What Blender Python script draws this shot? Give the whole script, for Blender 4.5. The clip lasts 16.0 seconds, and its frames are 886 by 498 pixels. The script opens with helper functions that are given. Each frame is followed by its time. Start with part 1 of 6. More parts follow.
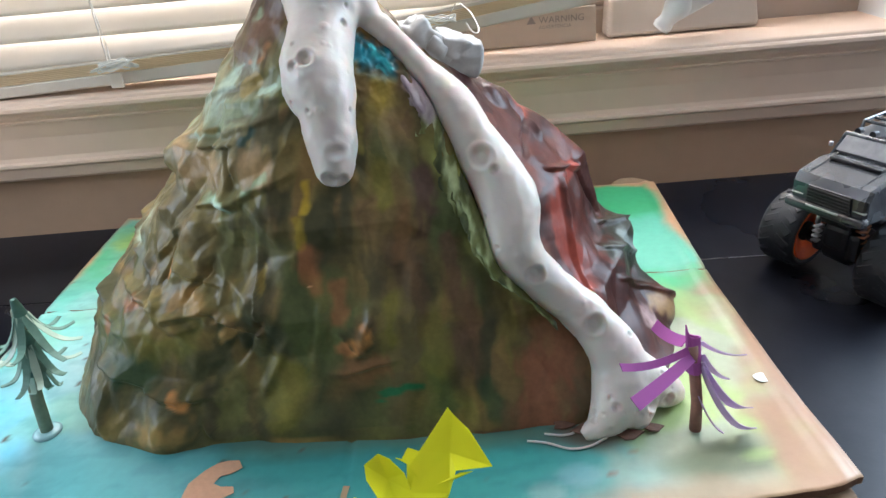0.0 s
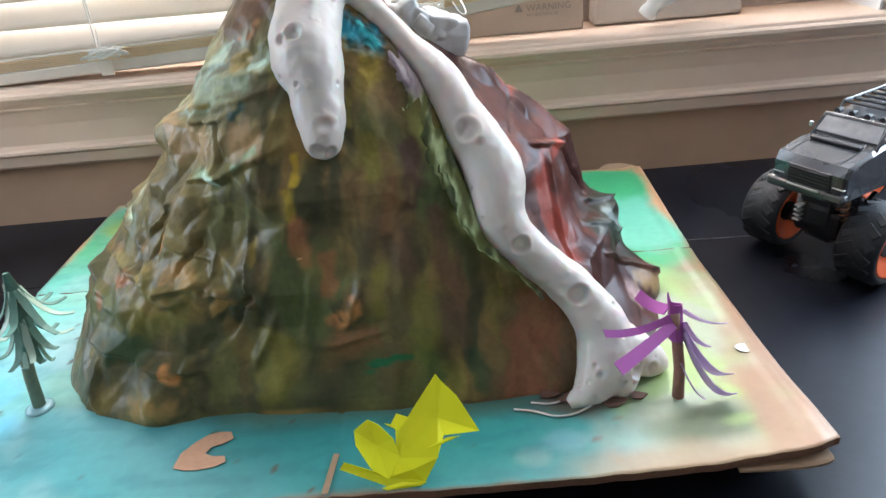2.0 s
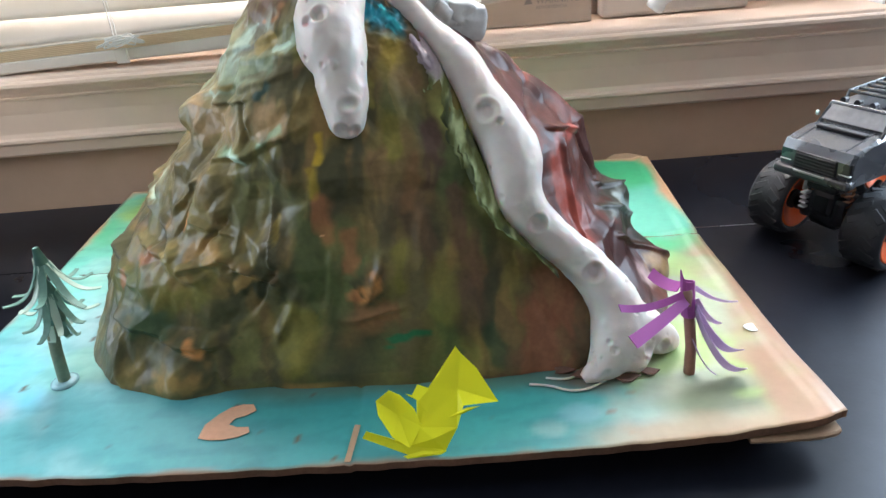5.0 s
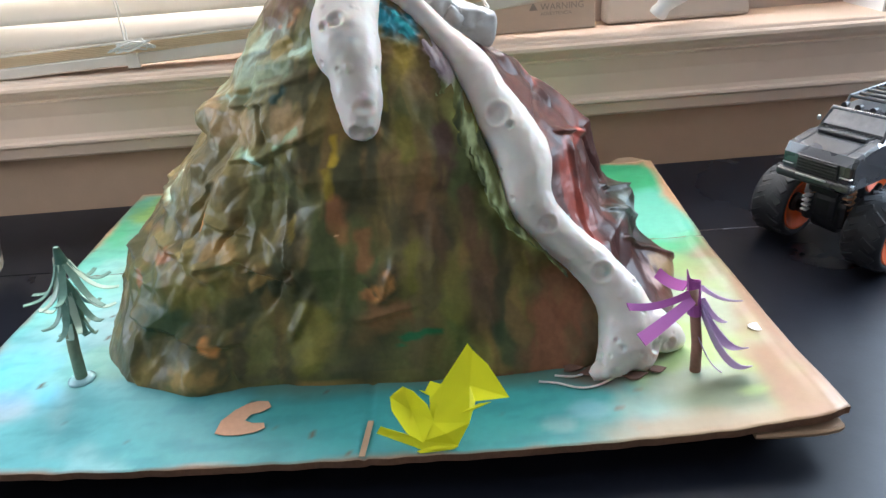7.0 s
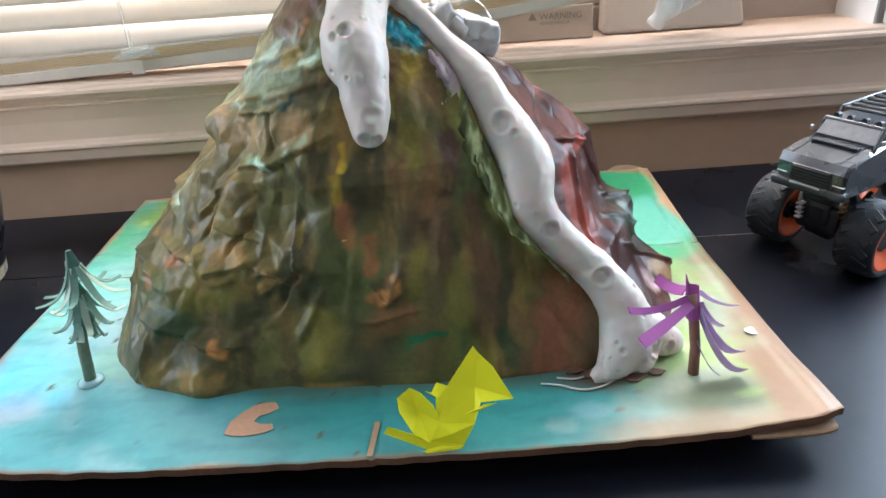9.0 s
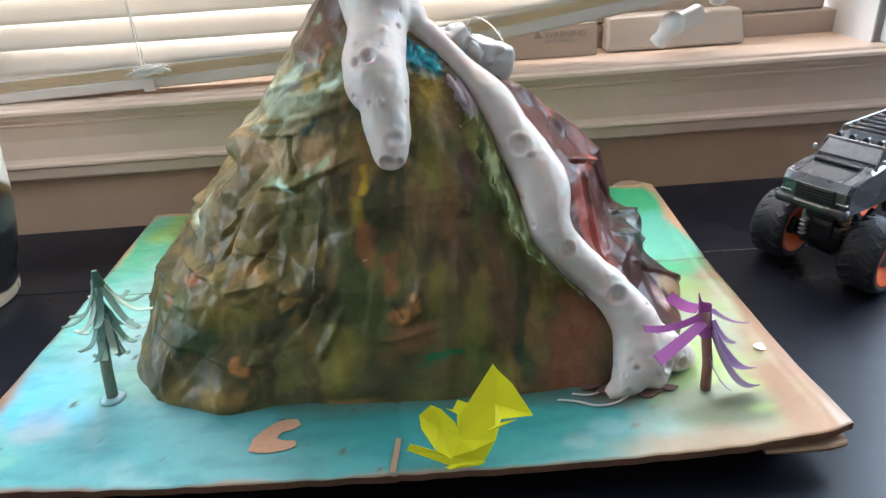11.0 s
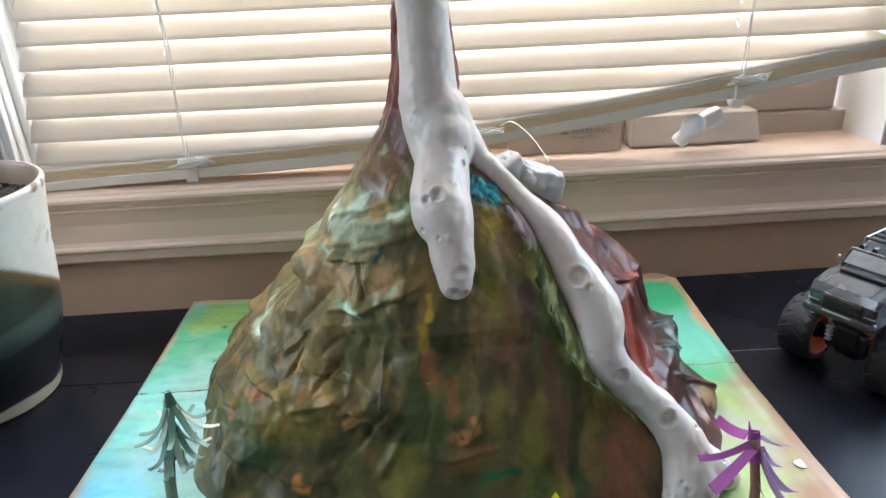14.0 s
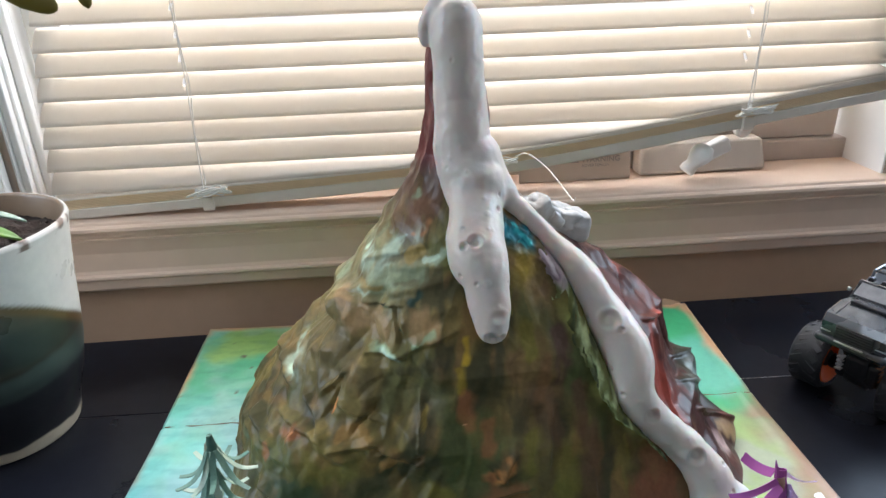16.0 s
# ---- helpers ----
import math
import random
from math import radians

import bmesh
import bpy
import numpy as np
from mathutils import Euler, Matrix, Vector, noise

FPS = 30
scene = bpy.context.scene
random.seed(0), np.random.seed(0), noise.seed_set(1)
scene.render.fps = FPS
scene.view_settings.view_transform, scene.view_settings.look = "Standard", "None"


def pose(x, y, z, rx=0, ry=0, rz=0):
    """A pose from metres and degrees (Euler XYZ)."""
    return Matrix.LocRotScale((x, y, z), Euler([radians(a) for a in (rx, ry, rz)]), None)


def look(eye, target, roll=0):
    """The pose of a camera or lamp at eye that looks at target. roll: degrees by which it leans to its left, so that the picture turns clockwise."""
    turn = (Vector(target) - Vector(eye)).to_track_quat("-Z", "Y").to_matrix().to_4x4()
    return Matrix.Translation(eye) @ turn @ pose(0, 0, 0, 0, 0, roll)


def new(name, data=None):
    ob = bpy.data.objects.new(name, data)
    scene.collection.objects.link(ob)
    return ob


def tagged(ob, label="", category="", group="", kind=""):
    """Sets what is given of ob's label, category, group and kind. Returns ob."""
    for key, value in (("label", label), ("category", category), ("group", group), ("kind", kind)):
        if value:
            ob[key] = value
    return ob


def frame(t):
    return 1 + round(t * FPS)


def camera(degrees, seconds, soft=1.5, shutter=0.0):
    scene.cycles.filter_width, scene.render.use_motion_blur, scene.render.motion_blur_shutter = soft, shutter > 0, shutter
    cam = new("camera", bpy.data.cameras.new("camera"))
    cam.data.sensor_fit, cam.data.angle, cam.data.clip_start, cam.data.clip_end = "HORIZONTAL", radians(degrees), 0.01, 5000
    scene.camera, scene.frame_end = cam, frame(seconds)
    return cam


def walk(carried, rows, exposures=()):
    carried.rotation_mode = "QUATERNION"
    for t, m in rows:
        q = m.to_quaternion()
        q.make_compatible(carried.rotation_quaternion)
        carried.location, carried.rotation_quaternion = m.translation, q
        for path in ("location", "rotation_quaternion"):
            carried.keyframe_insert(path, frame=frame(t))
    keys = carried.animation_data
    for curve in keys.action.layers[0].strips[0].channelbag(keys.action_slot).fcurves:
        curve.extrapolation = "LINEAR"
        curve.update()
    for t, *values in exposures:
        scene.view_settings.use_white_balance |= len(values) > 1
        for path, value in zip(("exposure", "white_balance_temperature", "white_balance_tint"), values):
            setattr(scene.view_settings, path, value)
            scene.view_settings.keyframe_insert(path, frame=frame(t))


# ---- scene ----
import functools

cam = camera(67.6, 16.0)
PATH = [
    (0, (0.1028, 0.0196, 0.3826), (0.0393, 1.3298, -0.3449), -5.24),
    (0.5, (0.1054, 0.0147, 0.3793), (0.0466, 1.3264, -0.3459), -5.24),
    (1, (0.1059, 0.0106, 0.3751), (0.0521, 1.3223, -0.3506), -5.28),
    (1.5, (0.1062, 0.0065, 0.3718), (0.0558, 1.3166, -0.3570), -5.24),
    (2, (0.1052, 0.0022, 0.3687), (0.0591, 1.3133, -0.3584), -5.19),
    (2.5, (0.1037, -0.0018, 0.3658), (0.0582, 1.3102, -0.3598), -5.17),
    (3, (0.1010, -0.0048, 0.3639), (0.0570, 1.3067, -0.3627), -5.09),
    (3.5, (0.0982, -0.0079, 0.3628), (0.0561, 1.3031, -0.3648), -4.95),
    (4, (0.0951, -0.0109, 0.3615), (0.0532, 1.3001, -0.3662), -4.86),
    (6.5, (0.0826, -0.0255, 0.3640), (0.0420, 1.2890, -0.3575), -4.61),
    (7, (0.0804, -0.0283, 0.3645), (0.0412, 1.2889, -0.3520), -4.57),
    (7.5, (0.0782, -0.0309, 0.3658), (0.0419, 1.2883, -0.3471), -4.46),
    (8, (0.0757, -0.0338, 0.3680), (0.0431, 1.2876, -0.3412), -4.33),
    (10.5, (0.0600, -0.0444, 0.3776), (0.0502, 1.2830, -0.3209), -3.80),
    (11, (0.0529, -0.0453, 0.3849), (0.0451, 1.2862, -0.3059), -3.82),
    (11.5, (0.0451, -0.0458, 0.3953), (0.0381, 1.2923, -0.2824), -3.77),
    (12, (0.0368, -0.0447, 0.4062), (0.0362, 1.3002, -0.2579), -3.60),
    (12.5, (0.0285, -0.0433, 0.4201), (0.0335, 1.3072, -0.2327), -3.45),
    (13, (0.0190, -0.0414, 0.4351), (0.0288, 1.3155, -0.2044), -3.18),
    (13.5, (0.0092, -0.0392, 0.4488), (0.0254, 1.3248, -0.1752), -2.84),
    (14, (-0.0005, -0.0378, 0.4607), (0.0192, 1.3329, -0.1483), -2.53),
    (14.5, (-0.0095, -0.0357, 0.4712), (0.0148, 1.3388, -0.1289), -2.32),
    (15, (-0.0206, -0.0341, 0.4816), (0.0121, 1.3404, -0.1183), -2.22),
    (15.5, (-0.0311, -0.0341, 0.4900), (0.0106, 1.3396, -0.1109), -2.14),
    (16, (-0.0410, -0.0346, 0.4979), (0.0126, 1.3385, -0.1036), -2.04),
]
walk(cam, [(t, look(eye, target, roll)) for t, eye, target, roll in PATH], [(0, -0.06, 6500, 14), (4, 0.04, 6500, 14), (8, 0.04, 6500, 14), (11, -0.09, 6500, 14), (13.5, -0.18, 6500, 14), (16, -0.45, 6500, 14)])


# ---- light ----
world = bpy.data.worlds.new("sky")
scene.world = world
world.use_nodes = True
wn = world.node_tree
sky = wn.nodes.new("ShaderNodeTexSky")
sky.sky_type = 'NISHITA'
sky.sun_disc = False
sky.sun_elevation, sky.sun_rotation = radians(38), radians(20)
wn.nodes["Background"].inputs[1].default_value = 0.08
wn.links.new(sky.outputs[0], wn.nodes["Background"].inputs[0])

scene.view_settings.exposure = 0.0


def area_lamp(name, m, w, h, power, colour):
    data = bpy.data.lights.new(name, 'AREA')
    data.shape, data.size, data.size_y, data.energy, data.color = 'RECTANGLE', w, h, power, colour
    ob = new(name, data)
    ob.matrix_world = m
    return ob


# the sky's light in the window behind the blind; the west and next openings are unseen, added for cool side light
area_lamp("opening_lamp", look((0.05, 1.60, 1.28), (0.05, 0.88, 0.40)), 1.3, 0.9, 70, (0.96, 0.98, 1.0))
area_lamp("opening_lamp", look((-1.98, 0.42, 0.95), (0, 0.40, 0.25)), 0.85, 1.2, 37, (0.70, 0.86, 1.0))
area_lamp("opening_lamp", look((1.30, 1.02, 0.80), (0.5, 0.1, 0.1)), 0.9, 1.1, 58, (0.64, 0.83, 1.0))


# ---- materials ----
def material(name, colour, rough=0.6, metal=0.0, vary=0.12, scale=40.0, bump=0.15, bump_scale=None, attribute="", coat=0.0, sheen=0.0, second=None, dist=0.002):
    m = bpy.data.materials.new(name)
    m.use_nodes = True
    n, l = m.node_tree.nodes, m.node_tree.links
    b = n["Principled BSDF"]
    b.inputs["Roughness"].default_value, b.inputs["Metallic"].default_value = rough, metal
    b.inputs["Coat Weight"].default_value = coat
    tc = n.new("ShaderNodeTexCoord")
    big, fine = n.new("ShaderNodeTexNoise"), n.new("ShaderNodeTexNoise")
    big.inputs["Scale"].default_value, fine.inputs["Scale"].default_value = scale * 0.2, scale * 2.2
    big.inputs["Detail"].default_value, fine.inputs["Detail"].default_value = 5, 4
    for t in (big, fine):
        l.new(tc.outputs["Object"], t.inputs["Vector"])
    add = n.new("ShaderNodeMath")
    add.operation = 'ADD'
    l.new(big.outputs[0], add.inputs[0]), l.new(fine.outputs[0], add.inputs[1])
    r = n.new("ShaderNodeMapRange")
    r.inputs[1].default_value, r.inputs[2].default_value = 0.55, 1.45
    r.inputs[3].default_value, r.inputs[4].default_value = 1 - vary, 1 + vary
    l.new(add.outputs[0], r.inputs[0])
    mul = n.new("ShaderNodeVectorMath")
    mul.operation = 'SCALE'
    if attribute:
        a = n.new("ShaderNodeAttribute")
        a.attribute_name = attribute
        l.new(a.outputs["Color"], mul.inputs[0])
    elif second:
        mix = n.new("ShaderNodeMix")
        mix.data_type = 'RGBA'
        mix.inputs[6].default_value, mix.inputs[7].default_value = (*colour, 1), (*second, 1)
        rr = n.new("ShaderNodeMapRange")
        rr.inputs[1].default_value, rr.inputs[2].default_value = 0.42, 0.62
        l.new(big.outputs[0], rr.inputs[0]), l.new(rr.outputs[0], mix.inputs[0])
        l.new(mix.outputs[2], mul.inputs[0])
    else:
        mul.inputs[0].default_value = colour
    l.new(r.outputs[0], mul.inputs["Scale"])
    l.new(mul.outputs[0], b.inputs["Base Color"])
    rg = n.new("ShaderNodeMapRange")
    rg.inputs[3].default_value, rg.inputs[4].default_value = max(0.03, rough - 0.12), min(1, rough + 0.12)
    l.new(big.outputs[0], rg.inputs[0]), l.new(rg.outputs[0], b.inputs["Roughness"])
    if bump:
        bn = n.new("ShaderNodeBump")
        bn.inputs["Strength"].default_value, bn.inputs["Distance"].default_value = bump, dist
        if bump_scale:
            bt = n.new("ShaderNodeTexNoise")
            bt.inputs["Scale"].default_value, bt.inputs["Detail"].default_value = bump_scale, 5
            l.new(tc.outputs["Object"], bt.inputs["Vector"]), l.new(bt.outputs[0], bn.inputs["Height"])
        else:
            l.new(fine.outputs[0], bn.inputs["Height"])
        l.new(bn.outputs[0], b.inputs["Normal"])
    return m


def translucent(name, colour, through_share=0.5, rough=0.5, lit=None):
    m = material(name, colour, rough, vary=0.05, scale=30, bump=0.05)
    n, l = m.node_tree.nodes, m.node_tree.links
    t, mix = n.new("ShaderNodeBsdfTranslucent"), n.new("ShaderNodeMixShader")
    t.inputs[0].default_value = (*(lit or colour), 1)
    mix.inputs[0].default_value = through_share
    l.new(n["Principled BSDF"].outputs[0], mix.inputs[1]), l.new(t.outputs[0], mix.inputs[2])
    l.new(mix.outputs[0], n["Material Output"].inputs[0])
    return m


M_TRIM = material("painted_trim", (0.76, 0.565, 0.435), 0.40, vary=0.05, scale=14, bump=0.06, bump_scale=60)
# lower sash darker than its uprights: shade behind the blind put into colour
M_SASH = material("shaded_sash_paint", (0.43, 0.36, 0.31), 0.45, vary=0.05, scale=14, bump=0.05)
M_WALL = material("wall_paint", (0.57, 0.375, 0.25), 0.7, vary=0.06, scale=18, bump=0.12, bump_scale=220)
M_ROOM = material("room_paint", (0.52, 0.52, 0.515), 0.8, vary=0.04, scale=8, bump=0.05)
M_FLOOR = material("room_floor", (0.24, 0.16, 0.10), 0.5, vary=0.2, scale=10, bump=0.05)
M_TABLE = material("black_laminate", (0.009, 0.010, 0.015), 0.30, vary=0.35, scale=26, bump=0.03, bump_scale=300)
M_TABLE.node_tree.nodes["Principled BSDF"].inputs["Specular IOR Level"].default_value = 0.20
M_VINYL = material("white_vinyl", (0.80, 0.80, 0.78), 0.35, vary=0.03, scale=20, bump=0.03)
M_SLAT = translucent("blind_slat", (0.86, 0.81, 0.74), 0.48, lit=(0.94, 0.87, 0.76))
# slat copy in deeper tan: warm light through the gathered stack, put into colour
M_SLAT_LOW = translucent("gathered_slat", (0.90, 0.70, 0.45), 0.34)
M_RAIL = translucent("blind_rail", (0.66, 0.59, 0.51), 0.03)
M_CORD = material("cotton_cord", (0.86, 0.83, 0.77), 0.8, bump=0.1)
M_PAINTED_BOARD = material("painted_cardboard", (0.5, 0.5, 0.5), 0.42, vary=0.10, scale=60, bump=0.10, bump_scale=90, attribute="paint")
M_CARD = material("raw_cardboard", (0.36, 0.22, 0.13), 0.75, vary=0.14, scale=70, bump=0.2)
M_CARD_DARK = material("cardboard_edge", (0.16, 0.075, 0.04), 0.8, vary=0.3, scale=120, bump=0.4)
M_HILL = material("painted_paper", (0.2, 0.2, 0.1), 0.37, vary=0.20, scale=120, bump=0.12, bump_scale=140, attribute="paint")
M_HILL.node_tree.nodes["Principled BSDF"].inputs["Specular IOR Level"].default_value = 0.22
M_FOAM = material("foam", (0.61, 0.542, 0.490), 0.42, vary=0.03, scale=160, bump=0.10, bump_scale=700, dist=0.001)
fb = M_FOAM.node_tree.nodes["Principled BSDF"]
fb.inputs["Subsurface Weight"].default_value, fb.inputs["Subsurface Scale"].default_value = 0.35, 0.006
M_LUMP = material("dried_foam", (0.47, 0.47, 0.46), 0.6, vary=0.18, scale=80, bump=0.15)
M_GREEN = material("green_paper", (0.14, 0.275, 0.215), 0.5, vary=0.2, scale=120, bump=0.1)
M_STICK = material("paper_stick", (0.22, 0.24, 0.16), 0.6, vary=0.25, scale=120, bump=0.1)
M_PURPLE = translucent("purple_paper", (0.42, 0.095, 0.36), 0.30)
M_LILAC = translucent("pale_purple_paper", (0.58, 0.44, 0.62), 0.42)
M_STEM = material("purple_stem", (0.25, 0.11, 0.08), 0.6, vary=0.3, scale=120, bump=0.1)
M_YELLOW = translucent("yellow_paper", (0.98, 0.93, 0.015), 0.32, 0.5)
M_PLASTIC = material("black_plastic", (0.013, 0.014, 0.017), 0.34, vary=0.2, scale=60, bump=0.05)
M_HOOD = material("satin_black_paint", (0.036, 0.040, 0.050), 0.28, vary=0.1, scale=60, bump=0.03, coat=0.5)
M_HOOD.node_tree.nodes["Principled BSDF"].inputs["Specular IOR Level"].default_value = 0.9
M_RUBBER = material("tyre_rubber", (0.020, 0.021, 0.025), 0.55, vary=0.2, scale=90, bump=0.1)
M_ORANGE = material("orange_plastic", (0.90, 0.125, 0.012), 0.4, vary=0.1, scale=60, bump=0.03)
M_SILVER = material("silver_plastic", (0.55, 0.56, 0.58), 0.3, metal=0.8, vary=0.1, scale=60, bump=0.03)
M_BRASS = material("copper_spring", (0.42, 0.22, 0.12), 0.4, metal=0.5, vary=0.15, scale=60, bump=0.03)
M_POT = material("pot_glaze", (0.5, 0.5, 0.5), 0.30, vary=0.10, scale=40, bump=0.08, bump_scale=60, attribute="paint")
M_SOIL = material("potting_soil", (0.045, 0.028, 0.022), 0.9, vary=0.5, scale=150, bump=0.8, dist=0.004)
M_LEAF = translucent("succulent_leaf", (0.17, 0.34, 0.08), 0.15, 0.35)
M_LEAF_PALE = material("pale_leaf", (0.42, 0.55, 0.44), 0.4, vary=0.1)
M_LABEL = material("label_print", (0.25, 0.235, 0.225), 0.6, vary=0.05)
# housing and label strip: shade below the blind's rail is in these base colours
M_HOUSING = material("shaded_housing", (0.55, 0.50, 0.45), 0.4, vary=0.04, scale=20, bump=0.03)
M_CREAM = material("shaded_cream_board", (0.50, 0.43, 0.365), 0.5, vary=0.05, scale=20)
M_GLUE = material("clear_glue", (0.30, 0.52, 0.55), 0.2, vary=0.1, bump=0.05)
M_WHITE_DAB = material("white_paint_dab", (0.72, 0.72, 0.66), 0.5, vary=0.1)
M_WIND = material("clear_windscreen", (0.30, 0.31, 0.33), 0.14, vary=0.3, scale=60, bump=0.02)

glass = bpy.data.materials.new("window_glass")
glass.use_nodes = True
gb = glass.node_tree.nodes["Principled BSDF"]
gb.inputs["Transmission Weight"].default_value, gb.inputs["Roughness"].default_value = 1.0, 0.0
gb.inputs["IOR"].default_value = 1.45

backdrop_mat = bpy.data.materials.new("bright_outdoors")
backdrop_mat.use_nodes = True
bb = backdrop_mat.node_tree.nodes["Principled BSDF"]
bb.inputs["Base Color"].default_value = (0.8, 0.85, 0.9, 1)
bb.inputs["Emission Color"].default_value, bb.inputs["Emission Strength"].default_value = (0.95, 0.98, 1.0, 1), 1.6


# ---- building helpers ----
def part(name, bm, mat, parent=None, label="", smooth=False):
    me = bpy.data.meshes.new(name)
    bm.to_mesh(me)
    bm.free()
    if mat:
        me.materials.append(mat)
    if smooth:
        for p in me.polygons:
            p.use_smooth = True
    ob = new(name, me)
    ob.parent = parent
    if label:
        ob["label"] = label
    return ob


def thing(name, m, label, category, group="", kind=""):
    e = new(name)
    e.empty_display_size = 0.02
    e.matrix_world = m
    return tagged(e, label, category, group, kind)


def box_bm(size, at=(0, 0, 0), bevel=0.0, segments=2, bm=None, m=None):
    """A box of a size whose middle is at a place, with rounded edges; added to bm if one is given."""
    b = bmesh.new()
    bmesh.ops.create_cube(b, size=1.0)
    bmesh.ops.scale(b, vec=size, verts=b.verts)
    if bevel:
        bmesh.ops.bevel(b, geom=b.edges[:], offset=bevel, segments=segments, affect='EDGES', profile=0.5)
    bmesh.ops.translate(b, vec=at, verts=b.verts)
    if m:
        bmesh.ops.transform(b, matrix=m, verts=b.verts)
    return merge(bm, b)


def merge(bm, b):
    if bm is None:
        return b
    me = bpy.data.meshes.new("tmp")
    b.to_mesh(me)
    b.free()
    bm.from_mesh(me)
    bpy.data.meshes.remove(me)
    return bm


def profile_bm(points, x0, x1, m=None):
    """A bar along x with a closed outline of (y, z) points."""
    b = bmesh.new()
    rows = [[b.verts.new((x, y, z)) for y, z in points] for x in (x0, x1)]
    k = len(points)
    for i in range(k):
        b.faces.new((rows[0][i], rows[0][(i + 1) % k], rows[1][(i + 1) % k], rows[1][i]))
    b.faces.new(rows[0][::-1]), b.faces.new(rows[1])
    bmesh.ops.recalc_face_normals(b, faces=b.faces)
    if m:
        bmesh.ops.transform(b, matrix=m, verts=b.verts)
    return b


def lathe_bm(points, steps=48, closed=False):
    """A body turned round z from (radius, z) points."""
    b = bmesh.new()
    rings = []
    for r, z in points:
        rings.append([b.verts.new((r * math.cos(2 * math.pi * i / steps), r * math.sin(2 * math.pi * i / steps), z)) for i in range(steps)])
    pairs = list(zip(rings, rings[1:])) + ([(rings[-1], rings[0])] if closed else [])
    for a, c in pairs:
        for i in range(steps):
            b.faces.new((a[i], a[(i + 1) % steps], c[(i + 1) % steps], c[i]))
    if not closed:
        b.faces.new(rings[0][::-1]), b.faces.new(rings[-1])
    bmesh.ops.recalc_face_normals(b, faces=b.faces)
    return b


def tube_bm(points, radii, sides=8, bm=None):
    """A round bar through points, with a radius at each."""
    b = bmesh.new()
    pts = [Vector(p) for p in points]
    rings, up = [], Vector((0, 0, 1))
    for i, p in enumerate(pts):
        d = (pts[min(i + 1, len(pts) - 1)] - pts[max(i - 1, 0)]).normalized()
        a = d.cross(up)
        if a.length < 0.05:
            a = d.cross(Vector((1, 0, 0)))
        a.normalize()
        c = d.cross(a)
        r = radii[i] if isinstance(radii, (list, tuple)) else radii
        rings.append([b.verts.new(p + r * (math.cos(2 * math.pi * k / sides) * a + math.sin(2 * math.pi * k / sides) * c)) for k in range(sides)])
    for a, c in zip(rings, rings[1:]):
        for i in range(sides):
            b.faces.new((a[i], a[(i + 1) % sides], c[(i + 1) % sides], c[i]))
    b.faces.new(rings[0][::-1]), b.faces.new(rings[-1])
    bmesh.ops.recalc_face_normals(b, faces=b.faces)
    return merge(bm, b)


def curve_points(keys, steps):
    """A smooth run of points through key points (Catmull-Rom); keys may carry more than three numbers."""
    k = [np.array(p, float) for p in keys]
    k = [2 * k[0] - k[1]] + k + [2 * k[-1] - k[-2]]
    out = []
    for i in range(1, len(k) - 2):
        for j in range(steps):
            t = j / steps
            out.append(0.5 * (2 * k[i] + (k[i + 1] - k[i - 1]) * t + (2 * k[i - 1] - 5 * k[i] + 4 * k[i + 1] - k[i + 2]) * t * t
                              + (3 * k[i] - k[i - 1] - 3 * k[i + 1] + k[i + 2]) * t ** 3))
    out.append(k[-2])
    return out


def strip_bm(points, widths, side, thick=0.0006, bm=None):
    """A thin paper strip along points, as wide as given, lying along the side vector."""
    b = bmesh.new()
    side = Vector(side).normalized()
    rows = []
    pts = [Vector(p) for p in points]
    for i, p in enumerate(pts):
        d = (pts[min(i + 1, len(pts) - 1)] - pts[max(i - 1, 0)]).normalized()
        nrm = d.cross(side).normalized() * thick * 0.5
        s = side * widths[i] * 0.5
        rows.append([b.verts.new(p - s - nrm), b.verts.new(p + s - nrm), b.verts.new(p + s + nrm), b.verts.new(p - s + nrm)])
    for a, c in zip(rows, rows[1:]):
        for i in range(4):
            b.faces.new((a[i], a[(i + 1) % 4], c[(i + 1) % 4], c[i]))
    b.faces.new(rows[0][::-1]), b.faces.new(rows[-1])
    bmesh.ops.recalc_face_normals(b, faces=b.faces)
    return merge(bm, b)


def paint(me, colour_at):
    """Writes a colour for each vertex, from its place, into the mesh's attribute."""
    a = me.color_attributes.new("paint", 'FLOAT_COLOR', 'POINT')
    for i, v in enumerate(me.vertices):
        a.data[i].color = (*colour_at(v.co), 1)


def blend(a, b, t):
    t = max(0.0, min(1.0, t))
    return (a[0] + (b[0] - a[0]) * t, a[1] + (b[1] - a[1]) * t, a[2] + (b[2] - a[2]) * t)


def smoothstep(a, b, x):
    t = max(0.0, min(1.0, (x - a) / (b - a)))
    return t * t * (3 - 2 * t)


def lerp_rows(rows, z):
    """Straight lines between rows of numbers, by their first."""
    if z <= rows[0][0]:
        return rows[0][1:]
    for a, b in zip(rows, rows[1:]):
        if z <= b[0]:
            t = (z - a[0]) / (b[0] - a[0])
            return tuple(p + (q - p) * t for p, q in zip(a[1:], b[1:]))
    return rows[-1][1:]


# ---- room ----
WALL = pose(0, 0.858, 0, 0, 0, 1.4)   # the window wall: its y counts from the face of the apron


def structure(name, bm, mat, label, category, smooth=False):
    return tagged(part(name, bm, mat, smooth=smooth), label, category, kind="structure")


